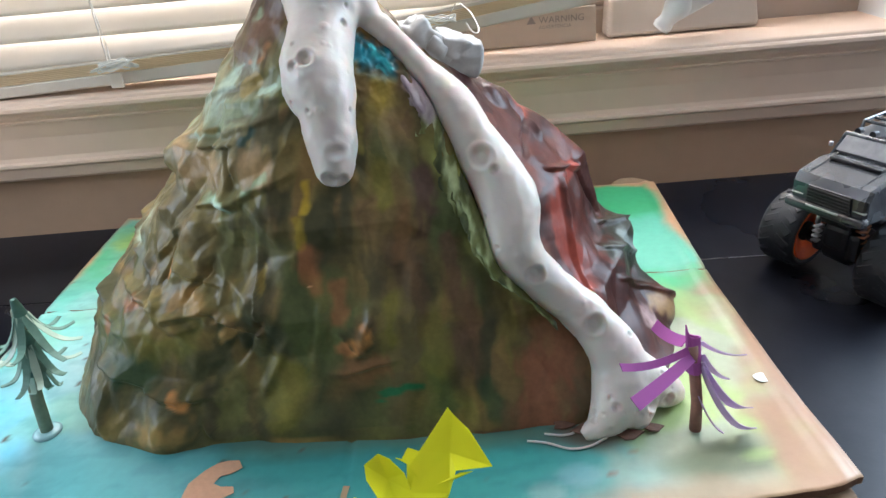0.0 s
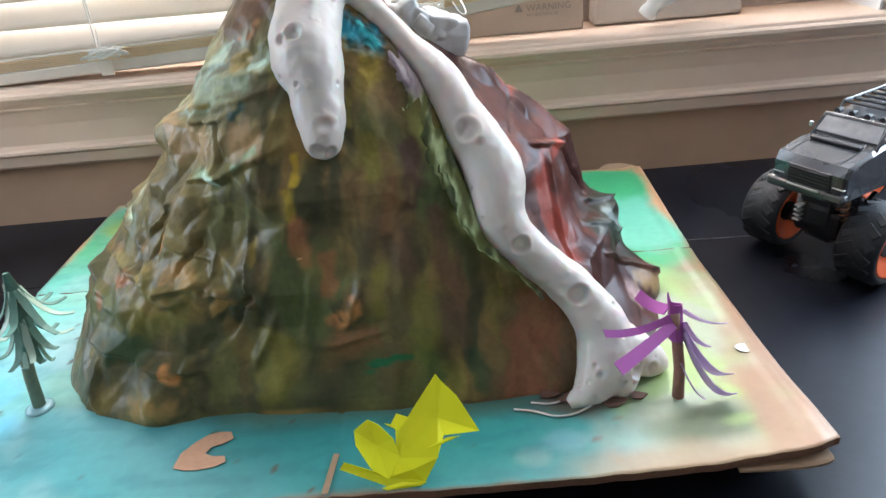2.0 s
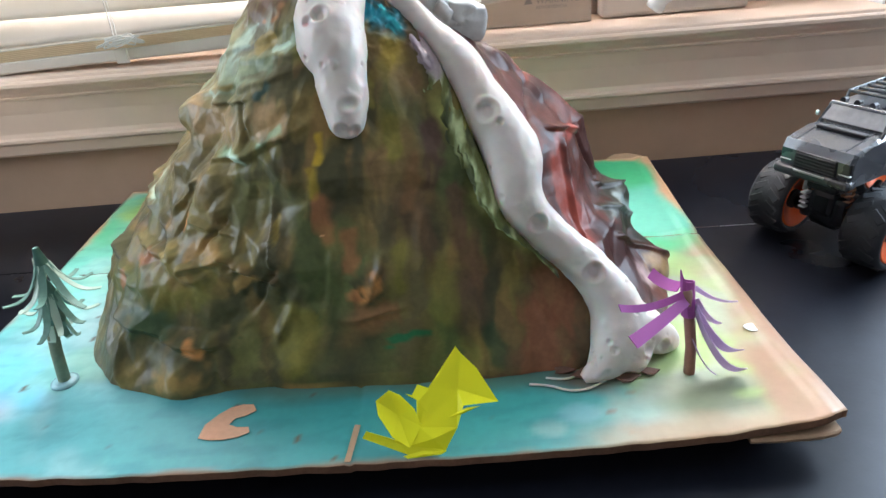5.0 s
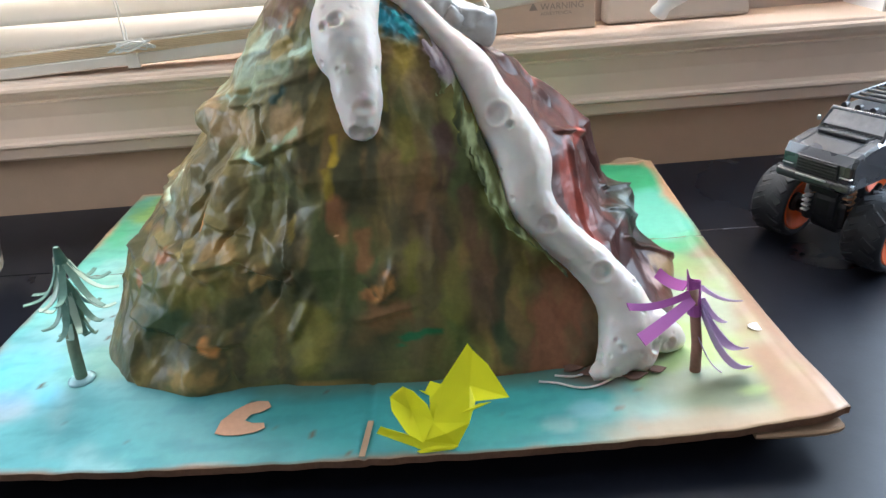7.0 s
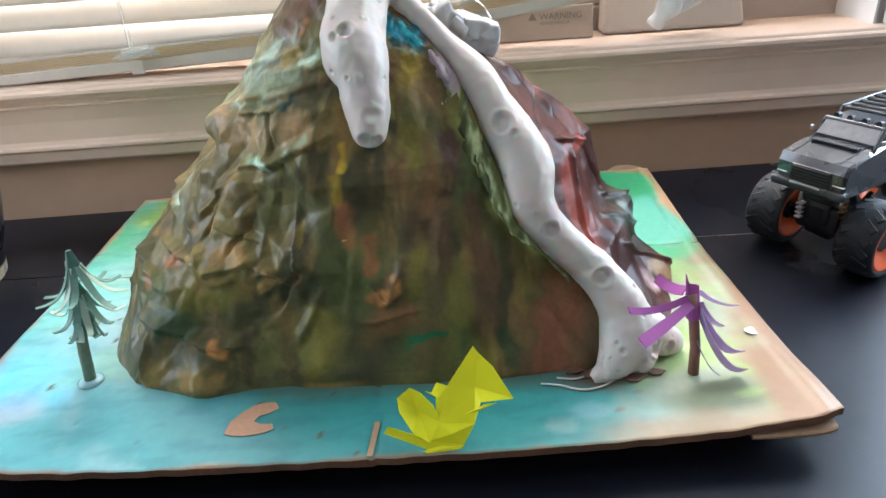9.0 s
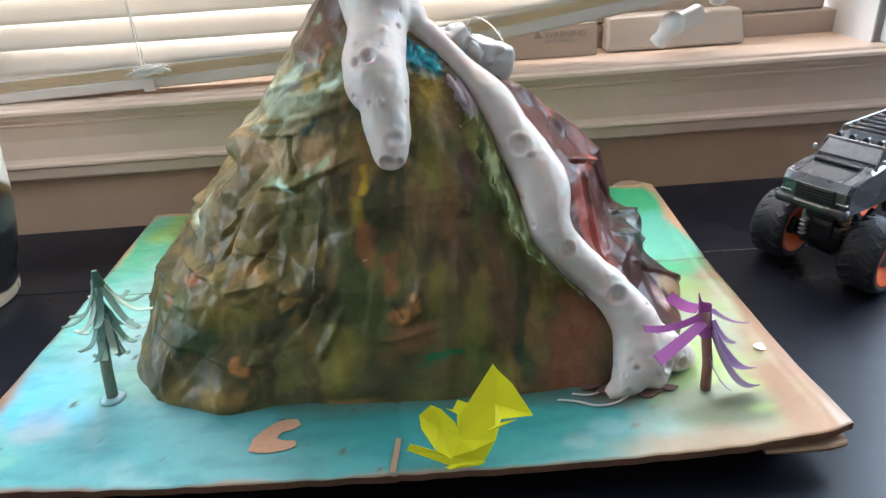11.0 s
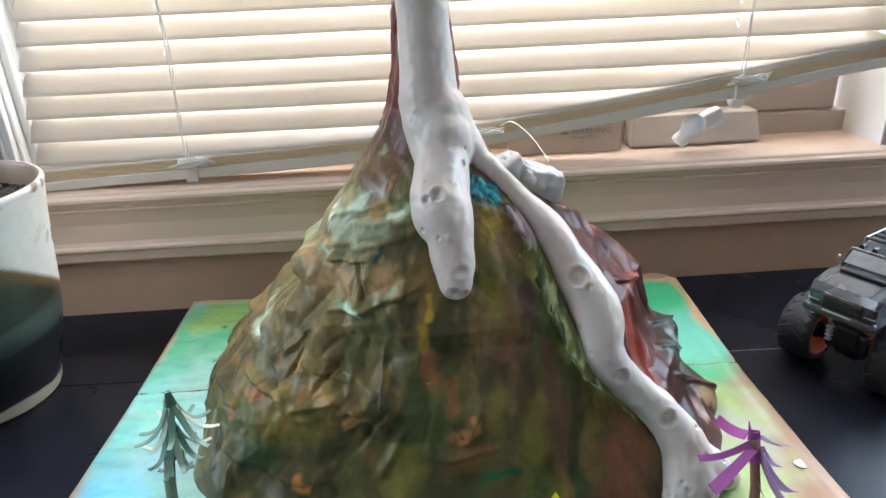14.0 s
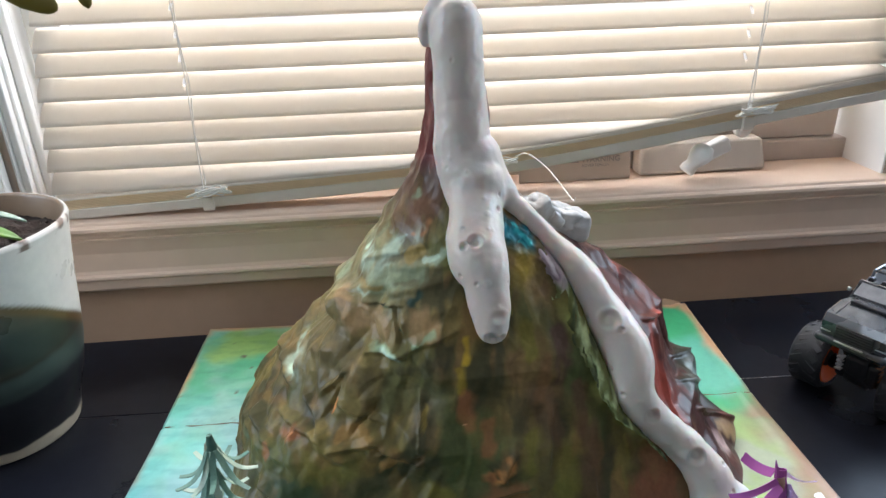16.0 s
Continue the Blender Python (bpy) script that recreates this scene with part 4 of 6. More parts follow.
def hill_ground(p):
    """The washes of paint under the strokes, and how the strokes' edges waver."""
    q = p + Vector((noise.noise(p * 34), noise.noise(p * 34 + Vector((7, 0, 0))), noise.noise(p * 34 + Vector((0, 7, 0))))) * 0.006
    q += Vector((noise.noise(p * 110), noise.noise(p * 110 + Vector((7, 0, 0))), noise.noise(p * 110 + Vector((0, 7, 0))))) * 0.0028
    west = 1 - smoothstep(-0.10, 0.0, p.x)
    w = noise.noise(Vector((q.x * 34, q.y * 30, q.z * (9 + 20 * west))))
    w2 = noise.noise(Vector((q.x * 85, q.y * 60, q.z * (20 + 40 * west) + 4)))
    w3 = noise.noise(Vector((q.x * 190, q.y * 120, q.z * (40 + 80 * west) + 8)))
    c = blend((0.024, 0.024, 0.015), (0.074, 0.062, 0.026), smoothstep(-0.35, 0.45, w + 0.4 * w2))
    c = blend(c, BROWN, 0.55 * smoothstep(0.0, 0.4, w2))
    c = blend(c, (0.040, 0.056, 0.026), 0.7 * smoothstep(0.1, 0.45, noise.noise(Vector((q.x * 26 + 7, q.y * 26, q.z * 8)))))
    c = blend(c, (0.058, 0.036, 0.027), 0.6 * smoothstep(0.0, 0.06, q.x + 0.02 * w) * smoothstep(-0.3, 0.2, noise.noise(Vector((q.x * 40 + 3, q.y * 30, q.z * 7)))))
    c = blend(c, (0.030, 0.034, 0.019), 0.6 * west * (1 - smoothstep(0.07, 0.14, p.z + 0.02 * w)))
    c = blend(c, (0.068, 0.058, 0.036), west * 0.65 * smoothstep(0.11, 0.18, p.z + 0.03 * w))
    c = blend(c, TEALGREY, 0.52 * west * smoothstep(0.20, 0.26, p.z + 0.02 * w) * smoothstep(-0.25, 0.25, w2))
    c = blend(c, (0.030, 0.016, 0.014), 0.95 * smoothstep(0.272, 0.300, p.z + 0.02 * w) * (1 - smoothstep(-0.03, 0.0, p.x)))
    # small dabs with edges of their own
    spot = noise.voronoi(Vector((q.x * 62, q.y * 50, q.z * (20 + 36 * west))))[1][0]
    k = 0.5 + 0.5 * noise.noise(spot * 57)
    c = blend(c, DEEP if k < 0.40 else OLIVE if k < 0.52 else TAN_PAPER if k < 0.62 else FIR, 0.16 * smoothstep(-0.3, 0.2, w2 + w))
    line = lerp_rows(RIDGE, p.z)[0]
    if 0.03 < p.z < 0.30 and p.y < 0.66:
        pick = 0.5 + 0.5 * noise.noise(noise.voronoi(q * 30)[1][0] * 91)
        red = blend(WINE, (0.030, 0.009, 0.009), smoothstep(0.40, 0.60, pick + 0.15 * w2))
        red = blend(red, (0.062, 0.024, 0.024), 0.4 * smoothstep(0.62, 0.72, pick + 0.1 * w))
        c = blend(c, red, smoothstep(0.0, 0.010, q.x - line))
        band = smoothstep(-0.040, -0.028, q.x - line) * (1 - smoothstep(-0.014, -0.004, q.x - line)) * smoothstep(0.10, 0.13, p.z) * (1 - smoothstep(0.21, 0.24, p.z))
        c = blend(c, blend((0.060, 0.066, 0.018), (0.14, 0.165, 0.070), smoothstep(-0.2, 0.3, w2)), band * smoothstep(-0.25, 0.15, w + 0.4 * w2))
    if p.z > 0.30:
        c = blend(c, blend((0.040, 0.008, 0.010), (0.10, 0.038, 0.045), smoothstep(0.0, 0.5, w2) * (1 - smoothstep(0.37, 0.39, p.z))), smoothstep(0.318, 0.336, p.z + 0.012 * w))
        c = blend(c, (0.05, 0.012, 0.012), 0.7 * smoothstep(0.1, 0.4, w) * smoothstep(0.312, 0.332, p.z))
    return c, q, w2, w3


def brush(ground):
    """Lays the brush strokes over the washes."""
    c = np.array([g[0] for g in ground], 'f')
    q = np.array([tuple(g[1]) for g in ground], 'f')
    w2, w3 = np.array([g[2] for g in ground], 'f'), np.array([g[3] for g in ground], 'f')
    for a, b, half, colour, strength in FOOT_STROKES + STREAKS_STROKES + FRONT_STROKES + WEST_STROKES + CRUMPLE_STROKES + TOP_STROKES + NECK_STROKES + EAST_STROKES:
        a, b = np.array(a, 'f'), np.array(b, 'f')
        flat = np.array((1, 0.35, 1), 'f')
        way = (b - a) * flat
        e = (q - a) * flat
        t = np.clip((e @ way) / max(1e-9, float(way @ way)), 0, 1)
        d = np.linalg.norm(e - t[:, None] * way, axis=1) / half
        fine = min(1.0, half / 0.006)
        k = np.clip((1.12 - d - fine * (0.42 * w2 + 0.38 * w3)) / (0.32 + 0.50 * fine), 0, 1)
        k = (min(1.0, 1.1 * strength) * k * k * (3 - 2 * k))[:, None]
        c = c * (1 - k) + np.array(colour, 'f') * k
    c *= (1 + 0.22 * w3)[:, None]
    return c * np.array((3.05, 2.72, 1.95), 'f')


def build_hill():
    nu, nz = 900, 400
    z0, z1 = 0.0285, 0.440
    level = lambda j: z0 + (z1 - z0) * (j / nz) ** 1.05
    rows = [hill_rows(i / nu, level(j)) for j in range(nz + 1) for i in range(nu)]
    at, out = np.array([tuple(r[0]) for r in rows], 'f'), np.array([tuple(r[1]) for r in rows], 'f')
    d = fold_paper(at, out, np.array([r[2] for r in rows], 'f'))
    at = at + out * d[:, None]
    for place, reach, push in BUMPS:
        f = np.clip((np.linalg.norm(at - np.array(place, 'f'), axis=1) / reach - 0.2) / 0.8, 0, 1)
        at += np.array(push, 'f') * (1 - f)[:, None]
    colours = brush([hill_ground(Vector(p)) for p in at.tolist()])
    e = thing("volcano_model", pose(0.0, 0.56, 0.028), "crumpled paper volcano painted olive, brown, red and blue", "volcano")
    cut = min(j for j in range(nz) if level(j) > 0.322)
    for name, ja, jb, label in (("slope", 0, cut, "olive and brown painted crumpled paper"), ("crater_neck", cut, nz, "dark red painted paper neck")):
        me = bpy.data.meshes.new(name)
        k = jb - ja
        me.from_pydata((at[ja * nu:(jb + 1) * nu] - np.array((0, 0.56, 0.028), 'f')).tolist(), [],
                       [(j * nu + i, j * nu + (i + 1) % nu, (j + 1) * nu + (i + 1) % nu, (j + 1) * nu + i) for j in range(k) for i in range(nu)])
        a = me.color_attributes.new("paint", 'FLOAT_COLOR', 'POINT')
        a.data.foreach_set("color", np.hstack([colours[ja * nu:(jb + 1) * nu], np.ones(((k + 1) * nu, 1), 'f')]).astype('f').ravel())
        me.materials.append(M_HILL)
        me.polygons.foreach_set("use_smooth", [True] * len(me.polygons))
        ob = new(name, me)
        ob.parent = e
        ob["label"] = label
    return e


volcano = build_hill()


# the paper's torn edge curls out beside the foam
def build_torn_edge():
    rows = []
    path = curve_points([(0.073, 0.494, 0.270, 0.0085), (0.086, 0.483, 0.258, 0.0108), (0.098, 0.472, 0.244, 0.0145), (0.112, 0.452, 0.217, 0.0175), (0.128, 0.434, 0.188, 0.0215), (0.134, 0.417, 0.157, 0.0175), (0.152, 0.414, 0.130, 0.0155), (0.172, 0.411, 0.108, 0.016)], 16)
    n = len(path)
    m = 13
    for i, (x, y, z, r) in enumerate(path):
        t = i / (n - 1)
        reach = (0.0165 + 0.0075 * noise.noise(Vector((z * 45, 0, 3))) + 0.0045 * noise.noise(Vector((z * 150, 2, 0))) + 0.0022 * noise.noise(Vector((z * 420, 2, 0)))) * math.sin(math.pi * min(1, 0.12 + t)) ** 0.5 * (1 - 0.75 * t ** 3)
        lift = 0.0058 + 0.0044 * noise.noise(Vector((z * 60, 5, 1)))
        base = Vector((x - 0.80 * r, y - 0.30 * r, z - 0.35 * r))
        row = []
        for k in range(m):
            f = k / (m - 1)
            fold = 0.0042 * (0.4 - abs(noise.noise(Vector((z * 62 + f * 1.4, f * 2.6, 8))) * 1.7)) + 0.0018 * noise.noise(Vector((z * 190, f * 6, 0)))
            row.append(base + Vector((-reach * f, -0.30 * reach * f - lift * math.sin(math.pi * min(1, f * 1.25)) - fold, -0.35 * reach * f + 0.0014 * noise.noise(Vector((z * 240, f * 4, 0))))))
        rows.append(row)
    verts = [p for row in rows for p in row]
    off = Vector((0, 0.56, 0.028))
    me = bpy.data.meshes.new("torn_edge")
    me.from_pydata([p - off for p in verts], [], [(i * m + k, (i + 1) * m + k, (i + 1) * m + k + 1, i * m + k + 1) for i in range(n - 1) for k in range(m - 1)])

    def tint(v):
        w = noise.noise(Vector((v.x * 150, v.y * 60, v.z * 55)))
        w2 = noise.noise(Vector((v.x * 330, v.y * 120, v.z * 90 + 4)))
        c = blend((0.15, 0.165, 0.055), (0.50, 0.58, 0.30), smoothstep(-0.15, 0.35, w + 0.4 * w2))
        c = blend(c, (0.07, 0.085, 0.040), 0.9 * smoothstep(0.12, 0.32, noise.noise(Vector((v.x * 90 + 5, v.y * 50, v.z * 38))) + 0.3 * w2))
        return blend(c, (0.46, 0.36, 0.42), smoothstep(0.205, 0.222, v.z + 0.015 * w) * (1 - smoothstep(0.240, 0.250, v.z)) * 0.85)

    paint(me, tint)
    me.materials.append(M_HILL)
    for p in me.polygons:
        p.use_smooth = True
    ob = new("torn_edge", me)
    ob.parent = volcano
    ob["label"] = "pale green curled torn paper edge"
    ob.modifiers.new("thickness", 'SOLIDIFY').thickness = 0.0006


build_torn_edge()


# foam: a column over the crater, a short tongue down the front and a long one down the ridge
def build_foam():
    column = [(-0.0015, 0.538, 0.449, 0.0218), (-0.001, 0.536, 0.425, 0.0218), (0.0, 0.534, 0.395, 0.0226), (0.001, 0.531, 0.370, 0.0236), (0.001, 0.529, 0.350, 0.0250), (0.003, 0.525, 0.333, 0.0268),
              (0.008, 0.517, 0.316, 0.0262), (0.0100, 0.503, 0.303, 0.0238), (0.008, 0.490, 0.291, 0.0246), (0.0062, 0.476, 0.279, 0.0258), (0.008, 0.464, 0.268, 0.0244), (0.0117, 0.455, 0.259, 0.0206),
              (0.0135, 0.449, 0.248, 0.0190), (0.0145, 0.443, 0.237, 0.0172), (0.0150, 0.438, 0.228, 0.0155), (0.0155, 0.434, 0.221, 0.0140)]
    ridge = [(0.006, 0.520, 0.330, 0.0250), (0.018, 0.520, 0.321, 0.0205), (0.029, 0.520, 0.310, 0.0135), (0.039, 0.518, 0.302, 0.0098), (0.050, 0.513, 0.292, 0.0096), (0.061, 0.507, 0.282, 0.0090), (0.073, 0.499, 0.269, 0.0102), (0.086, 0.488, 0.258, 0.0112), (0.097, 0.477, 0.246, 0.0142), (0.112, 0.458, 0.219, 0.0175),
             (0.130, 0.439, 0.188, 0.0215), (0.134, 0.420, 0.157, 0.0175), (0.155, 0.418, 0.128, 0.0155), (0.184, 0.413, 0.099, 0.0165), (0.203, 0.402, 0.072, 0.0195), (0.205, 0.392, 0.055, 0.0215),
             (0.196, 0.378, 0.043, 0.0160), (0.186, 0.370, 0.037, 0.0100), (0.177, 0.366, 0.034, 0.0060)]
    shoulder = [(0.010, 0.524, 0.338, 0.0255), (0.021, 0.521, 0.322, 0.0190), (0.036, 0.518, 0.306, 0.0132)]
    saddle = [(0.012, 0.511, 0.321, 0.0230), (0.020, 0.508, 0.313, 0.0160), (0.027, 0.508, 0.308, 0.0100)]
    curl = [(-0.015, 0.541, 0.462, 0.0100), (-0.024, 0.543, 0.455, 0.0058), (-0.0285, 0.544, 0.446, 0.0048), (-0.0285, 0.544, 0.438, 0.0054), (-0.027, 0.544, 0.433, 0.0034)]
    foot = [(0.205, 0.400, 0.062, 0.0200), (0.222, 0.397, 0.052, 0.0190), (0.236, 0.396, 0.044, 0.0140), (0.246, 0.397, 0.038, 0.0080)]
    toe = [(0.205, 0.396, 0.058, 0.0200), (0.211, 0.383, 0.045, 0.0170), (0.213, 0.376, 0.037, 0.0100)]
    runs = [column, ridge, shoulder, saddle, curl, foot, toe]
    b = bmesh.new()
    bmesh.ops.create_icosphere(b, subdivisions=3, radius=1.0)
    ball_verts, ball_faces = [tuple(v.co) for v in b.verts], [[v.index for v in f.verts] for f in b.faces]
    b.free()
    verts, faces = [], []
    for run in runs:
        for i, k in enumerate(curve_points(run, 11)):
            x, y, z, r = k
            wob = 1 + 0.05 * noise.noise(Vector((x, y, z)) * 38)
            off = len(verts)
            verts += [(x + r * wob * v[0], y + r * wob * v[1], z + r * wob * v[2]) for v in ball_verts]
            faces += [tuple(off + i for i in f) for f in ball_faces]
    me = bpy.data.meshes.new("foam_core")
    me.from_pydata(verts, [], faces)
    core = new("foam_core", me)
    rm = core.modifiers.new("remesh", 'REMESH')
    rm.mode, rm.voxel_size = 'VOXEL', 0.0013
    sm = core.modifiers.new("smooth", 'SMOOTH')
    sm.factor, sm.iterations = 0.5, 24
    done = bpy.data.meshes.new_from_object(core.evaluated_get(bpy.context.evaluated_depsgraph_get()))
    bpy.data.objects.remove(core)
    # burst bubbles, and a scatter of tiny ones
    n = len(done.vertices)
    at, out = np.empty(n * 3, 'f'), np.empty(n * 3, 'f')
    done.vertices.foreach_get("co", at)
    done.vertices.foreach_get("normal", out)
    at, out = at.reshape(-1, 3), out.reshape(-1, 3)
    flat = np.empty(n * 3, 'f')
    d = np.array([0.0010 * noise.noise(v.co * 60) + 0.0004 * noise.noise(v.co * 170) for v in done.vertices], 'f')
    holes = [(Vector(c), r, 0.0) for c, r in PITS]
    for k in range(95):
        v = done.vertices[rngp.randrange(n)]
        holes.append((v.co.copy(), rngp.uniform(0.0013, 0.0028) if rngp.random() < 0.85 else rngp.uniform(0.003, 0.0045), 0.4 if rngp.random() < 0.6 else 0.0))
    low = [v.co.copy() for v in done.vertices if v.co.z < 0.060 and v.co.y < 0.385]
    for k in range(42):
        holes.append((low[rngp.randrange(len(low))], rngp.uniform(0.0012, 0.0036), 0.0))
    for c, r, dome in holes:
        q = np.sqrt(((at - np.array(c, 'f')) ** 2).sum(1)) / r
        near = q < 1.7
        u = np.clip((q[near] - 0.50) / 0.5, 0, 1)
        dish = 1 - u * u * (3 - 2 * u)
        d[near] += (r * dome * 0.6 if dome else -min(0.62 * r, 0.0040)) * dish + (0 if dome else 0.07 * r * np.exp(-((q[near] - 1.12) / 0.16) ** 2))
    done.vertices.foreach_set("co", (at + out * d[:, None]).ravel())
    done.update()
    done.vertices.foreach_get("normal", flat)
    at, out = at + out * d[:, None], flat.reshape(-1, 3)
    e = thing("foam_lava", pose(0.003, 0.525, 0.333), "white bubbly foam running down the volcano in two tongues", "foam")
    polys = [tuple(p.vertices) for p in done.polygons]
    mid = np.array([at[list(p)].mean(0) for p in polys])
    kind = np.where(mid[:, 2] > 0.325, 0, np.where(mid[:, 0] < 0.031, 1, np.where(mid[:, 2] > 0.072, 2, 3)))
    for k, (name, label) in enumerate((("foam_column", "tall white foam column over the crater"), ("front_tongue", "short foam tongue with burst bubbles"),
                                       ("ridge_tongue", "long foam tongue along the ridge"), ("foam_foot", "foam foot spreading on the board"))):
        mine = [polys[i] for i in np.nonzero(kind == k)[0]]
        used = np.unique(np.concatenate([np.array(p) for p in mine]))
        place = np.full(n, -1)
        place[used] = np.arange(len(used))
        me = bpy.data.meshes.new(name)
        me.from_pydata((at[used] - np.array((0.003, 0.525, 0.333))).tolist(), [], [tuple(int(place[v]) for v in p) for p in mine])
        me.polygons.foreach_set("use_smooth", [True] * len(mine))
        me.normals_split_custom_set_from_vertices(out[used].tolist())
        me.materials.append(M_FOAM)
        ob = new(name, me)
        ob.parent = e
        ob["label"] = label
    bpy.data.meshes.remove(done)
    return e


# burst bubbles in the foam: place and radius
rngp = random.Random(11)
PITS = [((0.004, 0.452, 0.290), 0.0066), ((-0.005, 0.452, 0.286), 0.0042), ((0.006, 0.450, 0.277), 0.0054), ((0.004, 0.438, 0.259), 0.0030), ((-0.010, 0.446, 0.262), 0.0030), ((0.015, 0.432, 0.243), 0.0026),
        ((0.018, 0.430, 0.233), 0.0078), ((0.027, 0.438, 0.240), 0.0036), ((0.028, 0.444, 0.256), 0.0026), ((0.013, 0.421, 0.217), 0.0062), ((0.016, 0.506, 0.360), 0.0028), ((-0.019, 0.509, 0.373), 0.0028),
        ((-0.016, 0.500, 0.313), 0.0025), ((0.021, 0.423, 0.216), 0.0050), ((-0.012, 0.452, 0.292), 0.0024), ((0.012, 0.448, 0.270), 0.0024),
        ((0.114, 0.438, 0.219), 0.0088), ((0.122, 0.432, 0.212), 0.0036), ((0.145, 0.403, 0.145), 0.0072), ((0.185, 0.398, 0.104), 0.0080), ((0.099, 0.449, 0.216), 0.0026), ((0.115, 0.424, 0.181), 0.0030),
        ((0.118, 0.425, 0.176), 0.0026), ((0.128, 0.410, 0.150), 0.0028), ((0.160, 0.398, 0.118), 0.0030),
        ((0.237, 0.380, 0.046), 0.0060), ((0.193, 0.366, 0.040), 0.0042), ((0.222, 0.374, 0.050), 0.0062), ((0.206, 0.369, 0.046), 0.0034)]
build_foam()


# lump of dried foam on the ridge
def build_lump():
    e = thing("foam_lump", pose(0.088, 0.546, 0.264), "grey-white dried foam chunk stuck on the volcano's shoulder", "foam lump")
    for name, at, size, lean, seed in (("knob", (-0.016, -0.002, 0.010), (0.0165, 0.0160, 0.0200), -28, 3.0), ("block", (0.013, 0.003, 0.001), (0.0175, 0.0150, 0.0140), 16, 8.0),
                                       ("fold", (-0.003, -0.006, 0.003), (0.0120, 0.0110, 0.0120), 40, 14.0)):
        b = bmesh.new()
        bmesh.ops.create_icosphere(b, subdivisions=5, radius=1.0)
        turn = Euler((0.15, radians(lean), 0.3)).to_matrix()
        for v in b.verts:
            c = v.co.normalized()
            m = max(abs(c.x), abs(c.y), abs(c.z))
            # pinched, dented paper-like surface with sharp valleys
            dent = abs(noise.noise(c * 1.0 + Vector((seed, 0, 0)))) * 0.50 + abs(noise.noise(c * 1.5 + Vector((0, seed, 0)))) * 0.08
            k = c * (0.40 + 0.60 / m) * (0.86 + dent + 0.012 * noise.noise(c * 9))
            v.co = turn @ Vector((k.x * size[0], k.y * size[1], k.z * size[2])) + Vector(at)
        part(name, b, M_LUMP, e, smooth=True)
    return e


build_lump()


# ---- paper trees ----
def frond(a, b, sag, w0, w1, parent, mat, name="frond", steps=10, curl=0.0, twist=(0, 0, 1)):
    """A paper strip from a to b that sags in the middle; its end curls up."""
    A, B = Vector(a), Vector(b)
    pts, ws = [], []
    for i in range(steps + 1):
        t = i / steps
        p = A.lerp(B, t) + Vector((0, 0, -sag * 4 * t * (1 - t) + curl * max(0, t - 0.6) ** 2))
        pts.append(p), ws.append(w0 + (w1 - w0) * t)
    side = (B - A).cross(Vector((0, 0, 1)))
    side = side.normalized() + Vector(twist) * 0.8
    return part(name, strip_bm(pts, ws, side, 0.0007), mat, parent, smooth=False)


def build_green_tree():
    e = thing("paper_tree", pose(-0.237, 0.401, 0.031), "small green paper fir tree glued on the painted board", "paper tree", group="paper trees")
    part("trunk", tube_bm([(0, 0, 0), (0.003, 0.001, 0.030), (0.009, 0.003, 0.070), (0.017, 0.004, 0.112)], [0.0048, 0.0046, 0.0042, 0.0036], 12), M_STICK, e, "rolled olive paper stick", True)
    glue = lathe_bm([(0.0105, 0.0), (0.0108, 0.0012), (0.008, 0.0028), (0.005, 0.0034)], 20)
    part("glue_blob", glue, M_GLUE, e, "dried clear-white glue", True)
    # three tiers of fringed paper, each a wrapped collar with strips
    tiers = [((0.0185, 0.004, 0.121), 0.0034, 0.030, 0.040, 9, 0.2), ((0.0145, 0.003, 0.097), 0.0042, 0.027, 0.036, 8, 0.7), ((0.011, 0.003, 0.078), 0.0045, 0.014, 0.034, 6, 1.3)]
    for c, r, reach, drop, n, ph in tiers:
        cone = bmesh.new()
        top = [cone.verts.new((c[0] + 0.5 * r * math.cos(k), c[1] + 0.5 * r * math.sin(k), c[2])) for k in [2 * math.pi * i / 14 for i in range(14)]]
        low = [cone.verts.new((c[0] + 1.7 * r * math.cos(k), c[1] + 1.7 * r * math.sin(k), c[2] - 0.020)) for k in [2 * math.pi * i / 14 for i in range(14)]]
        for i in range(14):
            cone.faces.new((top[i], top[(i + 1) % 14], low[(i + 1) % 14], low[i]))
        cone.faces.new(top)
        collar = part("collar", cone, M_GREEN, e, smooth=True)
        so = collar.modifiers.new("thickness", 'SOLIDIFY')
        so.thickness = 0.0006
        for i in range(n):
            a = ph + 2 * math.pi * i / n + 0.25 * math.sin(i * 5.1)
            d = Vector((math.cos(a), math.sin(a), 0))
            rr = reach * (0.85 + 0.3 * random.random())
            start = Vector(c) + d * r * 1.3 + Vector((0, 0, -0.013))
            end = Vector(c) + d * rr + Vector((0, 0, -drop * (0.75 + 0.35 * random.random())))
            pts = [start.lerp(end, t) + Vector((0, 0, -0.011 * math.sin(math.pi * t ** 0.8))) for t in [k / 9 for k in range(10)]]
            side = d.cross(Vector((0, 0, 1)))
            part("frond", strip_bm(pts, [0.0062 - 0.0028 * k / 9 for k in range(10)], side, 0.0006), M_GREEN if i % 3 else M_LEAF_PALE, e)
    return e


